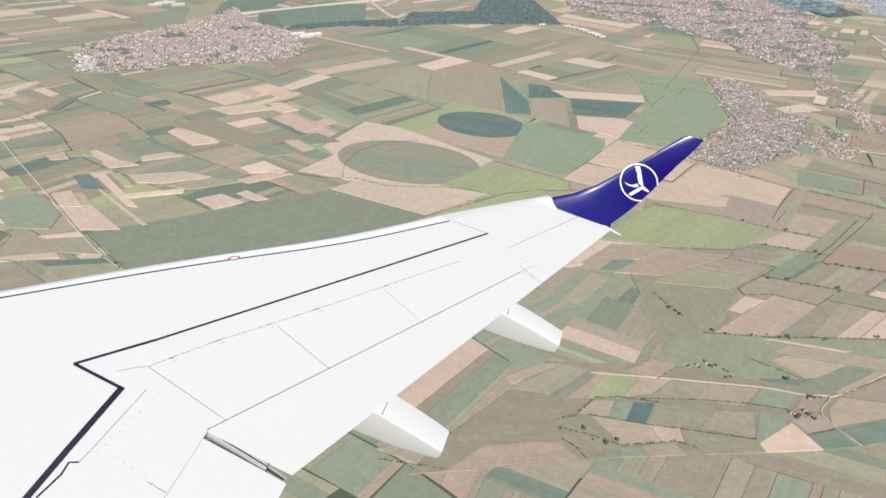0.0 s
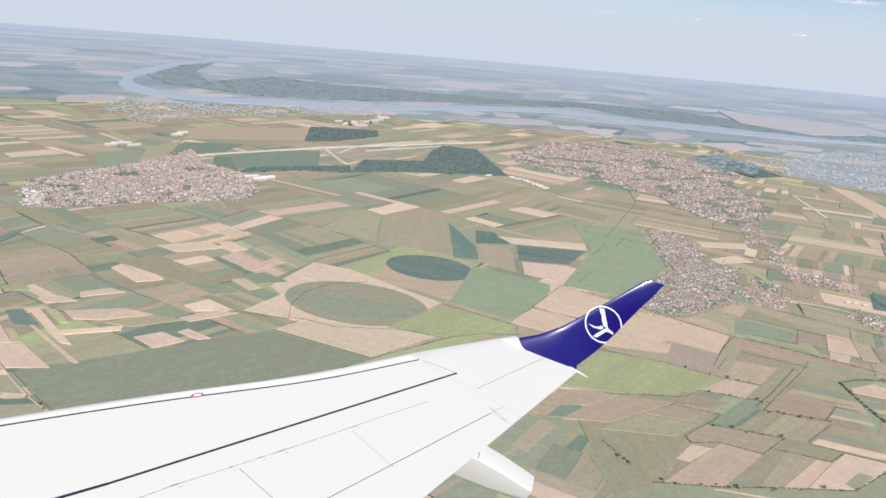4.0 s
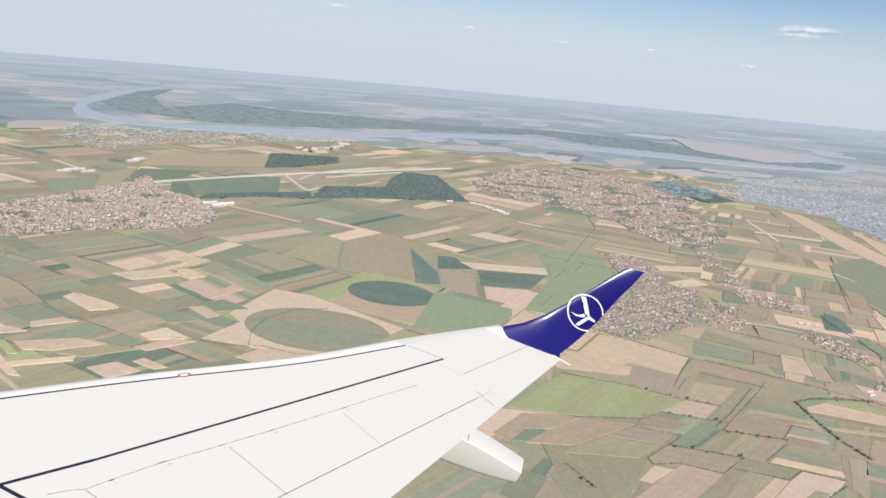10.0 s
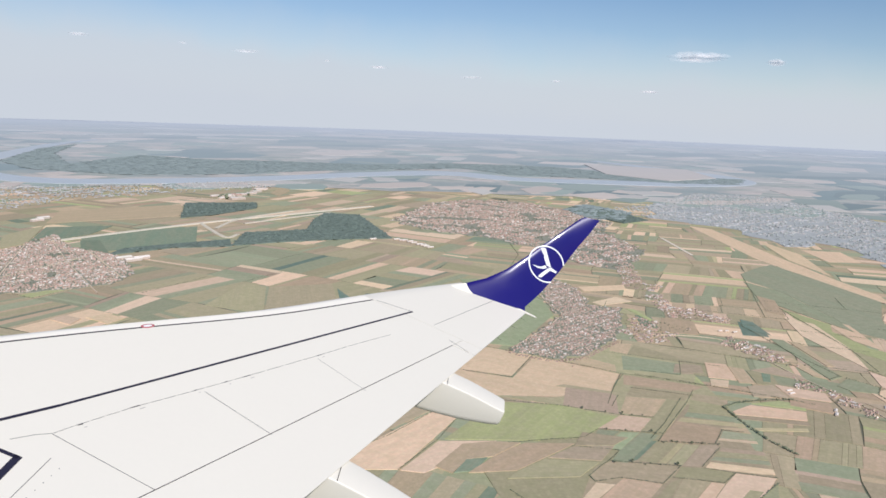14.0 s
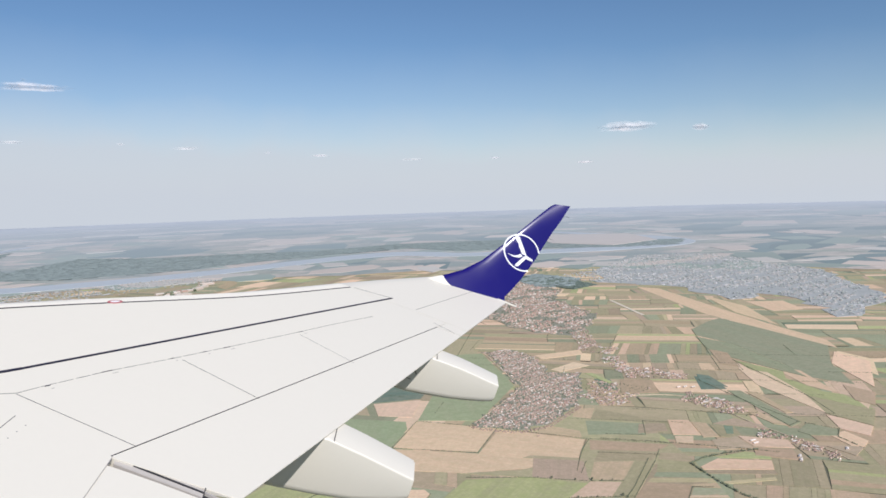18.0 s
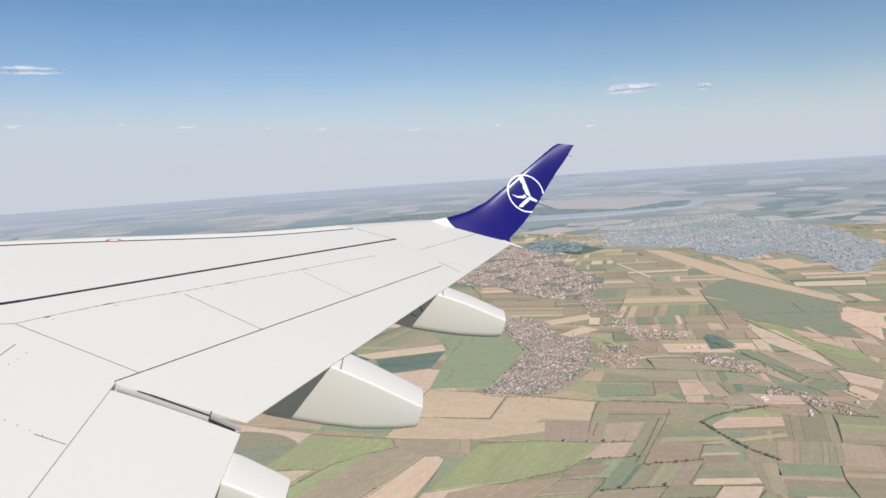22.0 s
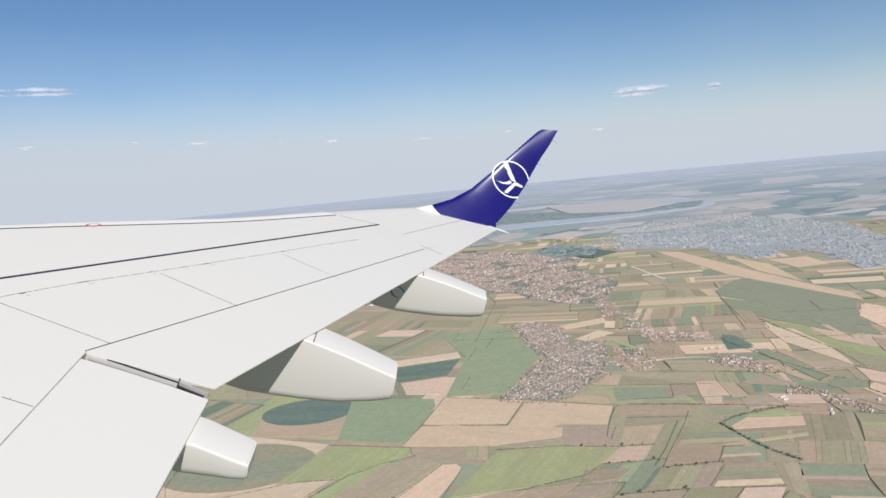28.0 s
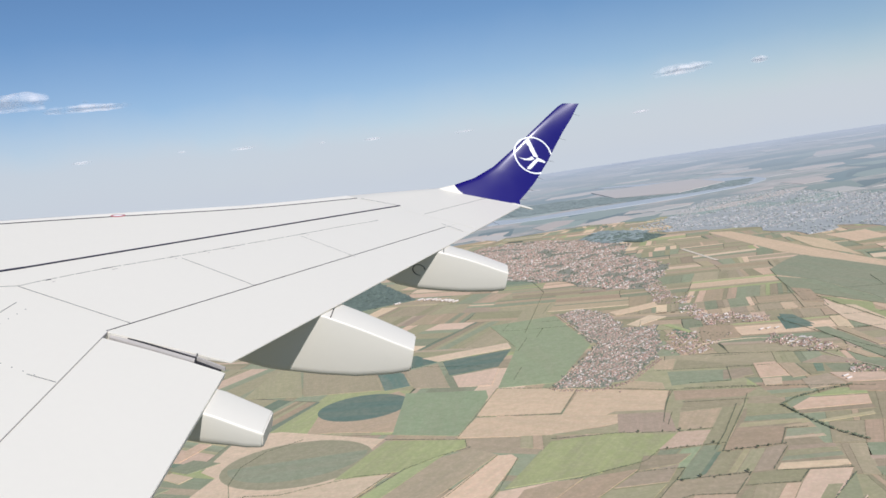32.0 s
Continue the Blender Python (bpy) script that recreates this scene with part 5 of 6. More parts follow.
# ---------------------------------------------------------------- river and woods
def ribbon(path, widths, z0, z1, steps=8):
    """A band along a smooth line, with a width at every point."""
    pts, ws = [], []
    n = len(path)
    for i in range(n - 1):
        p0, p1, p2, p3 = (Vector(path[max(0, min(n - 1, k))]) for k in (i - 1, i, i + 1, i + 2))
        for s in range(steps):
            t = s / steps
            pts.append(0.5 * (2 * p1 + (p2 - p0) * t + (2 * p0 - 5 * p1 + 4 * p2 - p3) * t * t + (3 * p1 - p0 - 3 * p2 + p3) * t ** 3))
            ws.append(widths[i] + (widths[i + 1] - widths[i]) * t)
    pts.append(Vector(path[-1]))
    ws.append(widths[-1])
    left, right = [], []
    for i, p in enumerate(pts):
        d = (pts[min(i + 1, len(pts) - 1)] - pts[max(i - 1, 0)]).normalized()
        s = Vector((-d.y, d.x)) * ws[i] / 2
        left.append(p + s)
        right.append(p - s)
    m = len(pts)
    verts = [(q.x, q.y, z) for z in (z0, z1) for side in (left, right) for q in side]
    faces = []
    for i in range(m - 1):
        faces.append((2 * m + i, 3 * m + i, 3 * m + i + 1, 2 * m + i + 1))
        faces.append((i, 2 * m + i, 2 * m + i + 1, i + 1))
        faces.append((m + i, m + i + 1, 3 * m + i + 1, 3 * m + i))
    return verts, faces


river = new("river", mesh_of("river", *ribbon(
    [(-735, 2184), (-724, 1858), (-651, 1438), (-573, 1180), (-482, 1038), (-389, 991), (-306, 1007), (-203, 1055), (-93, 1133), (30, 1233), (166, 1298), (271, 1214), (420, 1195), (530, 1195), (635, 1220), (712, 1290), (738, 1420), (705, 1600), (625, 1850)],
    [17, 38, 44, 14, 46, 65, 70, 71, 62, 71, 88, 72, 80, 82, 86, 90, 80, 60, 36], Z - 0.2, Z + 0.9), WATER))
tagged(river, "broad pale blue-grey river with a wide bend", "river", kind="structure")


def wood_lumps(name, label, poly, mat, step, size, seed, thin=0.0, kind="stuff", flat=1.0):
    """A wood as many uneven crowns with gaps, filling an outline."""
    rnd = random.Random(seed)
    xs, ys = [a for a, _ in poly], [b for _, b in poly]
    verts, faces = prism(list(poly), Z - 0.2, Z + 0.62 + 0.35 * size * flat)
    y = min(ys)
    while y < max(ys):
        x = min(xs)
        while x < max(xs):
            px, py = x + rnd.uniform(-.5, .5) * step, y + rnd.uniform(-.5, .5) * step
            if inside(px, py, poly) and rnd.random() > thin:
                crown(verts, faces, px, py, Z + 0.5, size * rnd.uniform(0.6, 1.3), rnd, flat)
            x += step
        y += step
    ob = new(name, mesh_of(name, verts, faces, mat))
    return tagged(ob, label, "trees", kind=kind)


def crown(verts, faces, x, y, z, r, rnd, flat=1.0):
    """One small tree crown of uneven faces."""
    b = len(verts)
    k = rnd.random() * 6
    ring = [(x + r * rnd.uniform(0.6, 1.1) * math.cos(k + i * 1.257), y + r * rnd.uniform(0.6, 1.1) * math.sin(k + i * 1.257), z + flat * r * rnd.uniform(0.5, 0.9)) for i in range(5)]
    verts += [(x, y, z - 0.1)] + ring + [(x + r * 0.2, y, z + flat * r * rnd.uniform(1.2, 1.6))]
    for i in range(5):
        j = (i + 1) % 5
        faces.append((b, b + 1 + j, b + 1 + i))
        faces.append((b + 6, b + 1 + i, b + 1 + j))


wood_lumps("riverside_wood", "dark wood blued by painted haze along the river bank", [(-494.2, 1165.9), (-347, 1108), (-228.7, 1141.6), (-111.8, 1231.4), (21.3, 1332.4), (220.3, 1430.1), (284.1, 1306.7), (461.1, 1269.7), (559.7, 1213.5), (685.1, 1210.5), (767.7, 1340.7), (562.3, 1387.5), (425.7, 1561.6), (212.4, 1581.5), (33.9, 1469.5), (-134.9, 1492.5), (-294.3, 1478), (-436.1, 1555)], FARWOOD, 7.5, 7.5, 4, flat=0.09)
wood_lumps("riverside_wood", "dark wood blued by painted haze inside the river bend", [(-593.6, 1299.2), (-684, 1675.7), (-684.5, 1890.4), (-599.3, 1530), (-461.8, 1243), (-494.2, 1165.9)], FARWOOD, 7.5, 7.5, 5, flat=0.09)
wood_lumps("airfield_wood", "dark green wood beside the airfield", [(-90.4, 546), (-89.6, 604.7), (-40.3, 627), (-37.5, 685.2), (-29.2, 735), (5.7, 726.1), (32.6, 589.8), (-5.7, 582.4), (-58.2, 563.1)], WOOD, 2.6, 2.2, 6, 0.1, flat=0.25)
wood_lumps("airfield_wood", "thin dark tree belt along the airfield", [(-166.7, 502.9), (-130.8, 533.5), (-89.7, 543.2), (-96.1, 572.4), (-131.7, 549.9), (-162.4, 527.5)], WOOD, 2.8, 2.2, 7, 0.2, flat=0.25)
wood_lumps("airfield_wood", "dark wood behind the runway", [(-158.9, 683), (-178.9, 793.5), (-106.2, 808.1), (-100.5, 761.3), (-132.9, 706.7)], WOOD, 3.2, 2.6, 9, 0.15, flat=0.25)
wood_lumps("town_park", "dark wooded park beside the old town", [(242.1, 800.2), (264, 840.3), (298.5, 802.4), (314, 729.2), (277.1, 704.1), (258.4, 745.7)], WOOD, 3.6, 3.0, 12, 0.15, flat=0.25)
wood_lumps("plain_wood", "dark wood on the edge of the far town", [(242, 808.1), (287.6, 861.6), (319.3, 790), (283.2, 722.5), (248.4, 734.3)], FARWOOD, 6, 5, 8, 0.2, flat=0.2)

# ---------------------------------------------------------------- roads, runway
def road(name, label, mat, width, *path, lift=0.0, kind="structure"):
    ob = new(name, mesh_of(name, *ribbon(list(path), [width] * len(path), Z - 0.1, Z + 0.44 + 0.25 * lift), mat))
    return tagged(ob, label, name.replace("_", " "), kind=kind)


road("runway", "long pale concrete runway of the airfield", RUNWAY, 6, (-230.9, 541.6), (-134.3, 655.6), (-57.3, 727.8), (20.6, 800.9), lift=0.2)
road("taxiway", "pale concrete taxiway beside the runway", RUNWAY, 3.5, (-135.4, 655.5), (-102.6, 584.9), (-93.8, 597.9), lift=0.24)
road("taxiway", "pale concrete taxiway joining the runway", RUNWAY, 3.5, (-116.7, 625.7), (-104.9, 686.1), (-61.4, 748.8), lift=0.32)
road("taxiway", "pale concrete apron strip", RUNWAY, 4, (-97.7, 656.7), (-58.4, 702.8), (-24.1, 740.7), lift=0.28)
road("airstrip", "short pale strip on the plain", RUNWAY, 2.4, (279.1, 616.4), (268.8, 532.9), lift=0.1)
road("dirt_road", "pale dirt road between fields", ROAD, 0.34, (-219.5, 273.5), (-196.2, 248.8), (-163.2, 217.9), (-136.6, 192.5), (-116.4, 174.3), (-99.8, 163.5), (-82.8, 157.2), lift=0.0)
road("dirt_road", "pale winding farm track", ROAD, 0.28, (24.5, 139.7), (40.5, 140.3), (51.5, 140.4), (64, 140.5), (72.8, 139.3), (78.3, 139.7), (78.3, 138.4), (74.8, 133.4), (76.4, 128.4), (79.7, 123.5), lift=0.02)
road("dirt_road", "pale farm track along the meadow", ROAD, 0.2, (78.7, 139.2), (85.5, 143.2), (99.1, 153.3), (118.3, 166.7), lift=0.03)
road("dirt_road", "narrow road along the ribbon of houses", ROAD, 0.4, (144.7, 324.4), (179.3, 313.8), (185.7, 267.2), (191.8, 236.3), (192.8, 221.7), lift=0.07)

# ---------------------------------------------------------------- towns
def near(x, y, a, b):
    """Distance from a point to a stretch of street."""
    p, a, b = Vector((x, y)), Vector(a), Vector(b)
    return (p - a - (b - a) * max(0.0, min(1.0, (p - a).dot(b - a) / (b - a).length_squared))).length


AVENUES = (((-137, 399), (-181, 476)), ((-181, 476), (-231, 576)), ((-229, 385), (-209, 418)), ((-209, 418), (-178, 494)), ((-193, 396), (-213, 465)), ((-213, 465), (-232, 535)), ((-137, 439), (-184, 519)))


def town(name, label, poly, turn, step, size, seed, fill=0.82, big=0.03, street=3, far=False, gaps=-0.45, base=True, lanes=(), works=None):
    """Houses with gabled roofs in rows along streets, with garden trees between them."""
    rnd = random.Random(seed)
    edge = []
    for a, b in zip(poly, poly[1:] + poly[:1]):
        n = max(1, int((Vector(b) - Vector(a)).length / (step * 3)))
        for i in range(n):
            p = Vector(a).lerp(Vector(b), i / n)
            edge.append((p.x + rnd.uniform(-1.6, 1.6) * step, p.y + rnd.uniform(-1.6, 1.6) * step))
    outline, poly = [(Vector(a), Vector(b)) for a, b in zip(poly, poly[1:] + poly[:1])], edge

    def depth(x, y):
        p = Vector((x, y))
        return min((p - a - (b - a) * max(0.0, min(1.0, (p - a).dot(b - a) / (b - a).length_squared))).length for a, b in outline)
    if base:
        yard = new("town_ground", mesh_of("town_ground", *prism(list(poly), Z - 0.2, Z + 0.42 + 0.01 * (seed % 9)), FAR_YARD if far else YARD))
        tagged(yard, "brown-green gardens and yards under the houses", "town ground", kind="structure")
    z = Z + (0.42 + 0.01 * (seed % 9) if base else 0.41 if far else 0.25)
    c, s = math.cos(turn), math.sin(turn)
    rot = [(x * c + y * s, -x * s + y * c) for x, y in poly]
    xs, ys = [a for a, _ in rot], [b for _, b in rot]
    verts, faces, index, tv, tf = [], [], [], [], []
    row = 0
    y = min(ys)
    while y < max(ys):
        row += 1
        y += step * (0.8 if row % 2 else 1.15) + (step * 0.9 if row % 6 == 0 else 0)
        x = min(xs)
        col = 0
        while x < max(xs):
            x += step * rnd.uniform(0.75, 1.2)
            col += 1
            if col % (street * 5) == 0:
                x += step * 0.9
            yj = y + rnd.uniform(-0.36, 0.36) * step
            wx, wy = x * c - yj * s, x * s + yj * c
            if not inside(wx, wy, poly):
                continue
            here = noise.noise((wx * 0.9 / (step * 9), wy * 0.9 / (step * 9), seed)) + 0.4 * noise.noise((wx / (step * 3), wy / (step * 3), seed))
            if any(near(wx, wy, a, b) < 0.9 for a, b in lanes):
                continue
            busy = works and math.hypot(wx - works[0], (wy - works[1]) * 0.8) < works[2]
            if here < gaps and not busy:
                if rnd.random() < (0.75 if lanes else 0.3):
                    crown(tv, tf, wx, wy, z, size * rnd.uniform(0.25, 0.55), rnd)
                continue
            if rnd.random() > fill * (min(1.0, 0.45 + depth(wx, wy) / (step * 4)) if base or far else 1.0):
                if rnd.random() < 0.75:
                    crown(tv, tf, wx, wy, z, size * rnd.uniform(0.25, 0.5), rnd)
                continue
            if rnd.random() < 0.55:
                crown(tv, tf, wx + rnd.uniform(-1, 1) * step * 0.5, wy + step * 0.45, z, size * rnd.uniform(0.22, 0.45), rnd)
            large = rnd.random() < (0.45 if busy else big)
            l = size * rnd.uniform(0.8, 1.3) * (2.6 if large else 1)
            w = size * rnd.uniform(0.55, 0.8) * (1.8 if large else 1)
            h = size * rnd.uniform(0.28, 0.45) * (0.38 if far else 1)
            rise = 0.04 * size if large else size * rnd.uniform(0.22, 0.36) * (0.28 if far else 1)
            a = turn + rnd.gauss(0, 0.08) + (math.pi / 2 if rnd.random() < 0.5 else 0)
            ca, sa = math.cos(a), math.sin(a)
            b = len(verts)
            for u, v, q in ((-1, -1, 0), (1, -1, 0), (1, 1, 0), (-1, 1, 0), (-1, -1, h), (1, -1, h), (1, 1, h), (-1, 1, h), (-1, 0, h + rise), (1, 0, h + rise)):
                verts.append((wx + u * l / 2 * ca - v * w / 2 * sa, wy + u * l / 2 * sa + v * w / 2 * ca, z + q))
            faces += [(b, b + 1, b + 5, b + 4), (b + 1, b + 2, b + 6, b + 5), (b + 2, b + 3, b + 7, b + 6), (b + 3, b, b + 4, b + 7),
                      (b + 4, b + 5, b + 9, b + 8), (b + 6, b + 7, b + 8, b + 9), (b + 5, b + 6, b + 9), (b + 7, b + 4, b + 8)]
            mood = noise.noise((wx / (step * 6), wy / (step * 6), seed + 7.7))
            roof = 2 if large or rnd.random() < (0.5 if busy else 0.08) + max(0, mood) * 0.3 else (3 if rnd.random() < 0.48 - mood * 0.5 else 1)
            index += [0, 0, 0, 0, roof, roof, 0, 0]
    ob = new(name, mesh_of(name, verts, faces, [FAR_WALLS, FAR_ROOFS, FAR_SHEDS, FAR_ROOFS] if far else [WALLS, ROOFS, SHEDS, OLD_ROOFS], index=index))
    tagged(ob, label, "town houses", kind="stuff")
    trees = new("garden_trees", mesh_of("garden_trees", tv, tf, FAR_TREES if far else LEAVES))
    tagged(trees, "small green garden trees between the houses", "trees", kind="stuff")


town("village_houses", "dense village of red-roofed houses in straight rows", [(111.7, 440.4), (128.8, 446.3), (139, 416.8), (132.8, 378), (149.1, 371.6), (136.5, 337), (123.1, 313.5), (100.6, 291.7), (87.9, 288.5), (73.6, 297.9), (72, 302.9), (109.4, 355), (109.9, 379.3), (112.5, 411)], 0.62, 1.3, 0.8, 1, 0.85, gaps=-0.7)
town("town_houses", "old town with red roofs and pale blocks", [(-270.6, 417.7), (-262.5, 454.8), (-250.2, 482), (-235.1, 530.9), (-231.8, 583.1), (-202.8, 536), (-155.6, 499.4), (-135.4, 457.9), (-134.2, 425.2), (-157.6, 406.3), (-183.9, 395.3), (-202.5, 377.6), (-220.9, 367.6), (-238.1, 365.3)],
     0.75, 1.7, 1.1, 2, 0.88, 0.05, gaps=-0.38, lanes=AVENUES, works=(-269, 355, 40))
town("town_houses", "sprawling town of red and grey roofs", [(37.5, 692.1), (52.2, 742.5), (91.3, 843.3), (149.3, 888.1), (210.4, 867.9), (247, 797.7), (265.2, 711), (235.8, 645.5), (234, 544.7), (207.2, 501.8), (183.7, 474.9), (163.3, 489.1), (148.3, 550.6), (116, 601.7), (74.6, 629.4)], 0.7, 2.5, 1.45, 3, 0.8, 0.03, gaps=-0.25)
town("roadside_houses", "ribbon of houses along a road", [(187.5, 486.3), (201.6, 490.5), (187.2, 437.7), (195.6, 424), (182.5, 411.2), (172.1, 427.4)], 0.5, 1.6, 0.95, 4, 0.75, 0.06, gaps=-0.3, base=False)
town("roadside_houses", "row of houses and sheds along a lane", [(182, 319.1), (190.2, 313.5), (197.7, 277.2), (190.7, 275.3), (179.4, 289.8), (175.4, 306.9)], 0.4, 1.5, 0.9, 5, 0.75, 0.05, gaps=-0.3, base=False)
town("roadside_houses", "loose houses between fields and village", [(150, 357.3), (157.8, 347.9), (170.9, 334.1), (149.9, 310.4), (134.6, 313.4), (132.2, 331.4)], 0.6, 1.4, 0.85, 9, 0.7, 0.03, gaps=-0.1, base=False)
town("roadside_houses", "straggling houses with pale sheds beside a road", [(177.7, 404.2), (185.4, 403.3), (183.1, 377.7), (205.4, 350.1), (197.1, 341.9), (169.4, 355.3), (168.6, 374.5)], 0.5, 1.6, 0.95, 11, 0.75, 0.08, gaps=-0.3, base=False)
town("roadside_houses", "far row of houses along a bending lane", [(182.6, 264), (186.9, 259), (193.1, 237.3), (196.2, 225.5), (189.4, 219.8), (186.6, 224.1), (184.4, 245.6), (177.3, 253.1)], 0.45, 1.5, 0.9, 12, 0.7, 0.06, gaps=-0.2, base=False)
town("city_buildings", "far city of haze-tinted blocks by the river", [(350.4, 826.9), (429.4, 944.2), (509.5, 1036.5), (621.9, 1019.4), (603.5, 743.8), (512.5, 546), (404.3, 467.2), (437.4, 591.5), (426.2, 605.6), (383.9, 577.7), (379, 677.4), (326.5, 747.8)], 0.6, 5.0, 2.9, 6, 0.66, 0.05, far=True, gaps=-0.22)
town("suburb_houses", "loose haze-tinted suburb between town and city", [(314.1, 834.7), (373.6, 885.5), (333.4, 750.6), (294.2, 759.3)], 0.6, 5.0, 2.8, 10, 0.7, 0.08, far=True, gaps=-0.2, base=False)
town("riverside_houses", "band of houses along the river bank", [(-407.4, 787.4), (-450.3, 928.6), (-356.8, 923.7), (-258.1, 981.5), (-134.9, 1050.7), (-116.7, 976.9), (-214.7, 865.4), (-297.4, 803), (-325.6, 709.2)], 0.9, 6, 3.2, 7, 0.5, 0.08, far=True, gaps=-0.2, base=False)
town("works_sheds", "pale factory sheds beside fields", [(-145.2, 821.3), (-149.5, 878.8), (-119.6, 957.5), (-106.4, 910.5), (-123.4, 815)], 0.8, 9, 6, 8, 0.35, 0.8, base=False)
road("town_street", "straight pale avenue through the town", ROAD, 0.6, (-137.2, 398.6), (-180.7, 475.9), (-231.1, 576.4), lift=0.82)
road("town_street", "pale street through the town", ROAD, 0.7, (-228.7, 384.9), (-209.1, 418.5), (-178.3, 494), lift=0.86)
road("town_street", "pale street along the blocks", ROAD, 0.7, (-192.7, 396.1), (-212.8, 464.7), (-232.1, 534.6), lift=0.90)
road("town_street", "pale side street between the houses", ROAD, 1.0, (-137.4, 438.6), (-183.7, 519.2), lift=0.94)
road("village_street", "pale street along the village edge", ROAD, 0.5, (72, 302.9), (109.4, 355), (109.9, 379.3), (111.7, 440.4), lift=0.18)

# ---------------------------------------------------------------- single buildings
def gable(l, w, h, rise, eave=0.08):
    """Walls and roof of a small building, each as verts and faces."""
    a, b = l / 2, w / 2
    walls = ([(-a, -b, 0), (a, -b, 0), (a, b, 0), (-a, b, 0), (-a, -b, h), (a, -b, h), (a, b, h), (-a, b, h), (-a, 0, h + rise), (a, 0, h + rise)],
             [(0, 1, 5, 4), (1, 2, 6, 9, 5), (2, 3, 7, 6), (3, 0, 4, 8, 7)])
    a, b, t = a + eave, b + eave, 0.05
    lo = h - eave * rise / (w / 2)
    pts = [(-a, -b, lo), (a, -b, lo), (a, 0, h + rise), (-a, 0, h + rise), (-a, b, lo), (a, b, lo)]
    roof = (pts + [(x, y, z + t) for x, y, z in pts],
            [(6, 7, 8, 9), (9, 8, 11, 10), (3, 2, 1, 0), (4, 5, 2, 3), (0, 1, 7, 6), (5, 4, 10, 11), (1, 2, 8, 7), (2, 5, 11, 8), (3, 0, 6, 9), (4, 3, 9, 10)])
    return walls, roof


def building(name, label, category, group, l, w, h, rise, wall_mat, roof_mat, m):
    ob = new(name)
    ob.matrix_world = m
    walls, roof = gable(l, w, h, rise)
    part("wall", walls, wall_mat, ob)
    part("roof", roof, roof_mat, ob)
    return tagged(ob, label, category, group)


def spot(x, y, turn, lift=0.3):
    return Matrix.Translation((x, y, Z + lift)) @ Matrix.Rotation(turn, 4, "Z")


SR = random.Random(31)
shed = building("farm_shed", "long pale metal-roofed farm shed on a field", "shed", "farm sheds", 5.5, 2.0, 0.8, 0.4, WALLS, SHEDS, spot(16.5, 583.9, 0.5))
for k in range(9):
    copy_thing(shed, spot(36.9 + 2.99 * k + SR.uniform(-1, 1), 586.7 - 4.44 * k + SR.uniform(-3, 3), 0.5 + SR.uniform(-.05, .05)))
for x, y, a, k in ((-290.3, 566.9, 0.9, 1.9), (-289.2, 575.7, 0.9, 1.9), (-284.6, 578.5, 0.9, 1.9), (-274.3, 573.4, 0.9, 1.9), (-270.0, 649.0, 0.9, 1.9), (-270.4, 661.8, 0.9, 1.9), (-151.4, 490.5, 0.7, 1.9), (-143.7, 485.5, 0.7, 1.9), (-140.3, 492.1, 0.7, 1.9), (-160.3, 857.0, 0.8, 1.9), (-148.0, 839.1, 0.8, 1.9), (-143.6, 861.2, 0.8, 1.9), (172.0, 249.3, 0.3, 0.5), (171.4, 246.5, 0.3, 0.5), (184.9, 329.1, 0.4, 0.5), (188.3, 328.8, 0.4, 0.5), (191.8, 327.0, 0.4, 0.5), (187.6, 369.3, 0.4, 0.5), (178.0, 229.5, 0.9, 0.5), (176.1, 226.3, 0.9, 0.5), (199.7, 231.3, 0.9, 0.5)):
    copy_thing(shed, spot(x, y, a) @ Matrix.Diagonal((k, k, k, 1)))
barn = building("farm_barn", "small farm barn with red-brown roof beside a track", "barn", "farm buildings", 1.0, 0.6, 0.32, 0.22, WALLS, OLD_ROOFS, spot(67.9, 132.1, 0.4))
for x, y, a in ((68.6, 131.8, 0.4), (69.7, 131.5, 1.9), (71.1, 133.1, 0.5), (73.7, 137.8, 0.3), (50.4, 146.9, 0.3), (52.8, 148.3, 1.7), (53.7, 146.9, 0.3), (48.4, 145.7, 0.9), (-88.5, 161.6, 0.8), (-88.0, 163.4, 0.8), (-90.5, 162.3, 0.6)):
    copy_thing(barn, spot(x, y, a))
house = building("house", "small pale house with a red tiled roof", "house", "houses on the village edge", 0.85, 0.6, 0.28, 0.24, WALLS, OLD_ROOFS, spot(93.0, 279.1, 0.6, 0.1))
edge = [(70.7, 301.1), (72.4, 296.1), (86.6, 286.9), (100, 289.8), (123.9, 313.3)]
for a, b in zip(edge, edge[1:]):
    a, b = Vector(a), Vector(b)
    n = int((b - a).length / 1.6)
    for i, off in product(range(n), (0.0, 1.5)):
        p = a.lerp(b, (i + 0.5) / n)
        d = (b - a).normalized()
        q = p + Vector((d.y, -d.x)) * (off + 0.6) + d * SR.uniform(-.4, .4)
        copy_thing(house, spot(q.x, q.y, math.atan2(d.y, d.x) + SR.choice((0, math.pi / 2)) + SR.uniform(-.1, .1), 0.1))

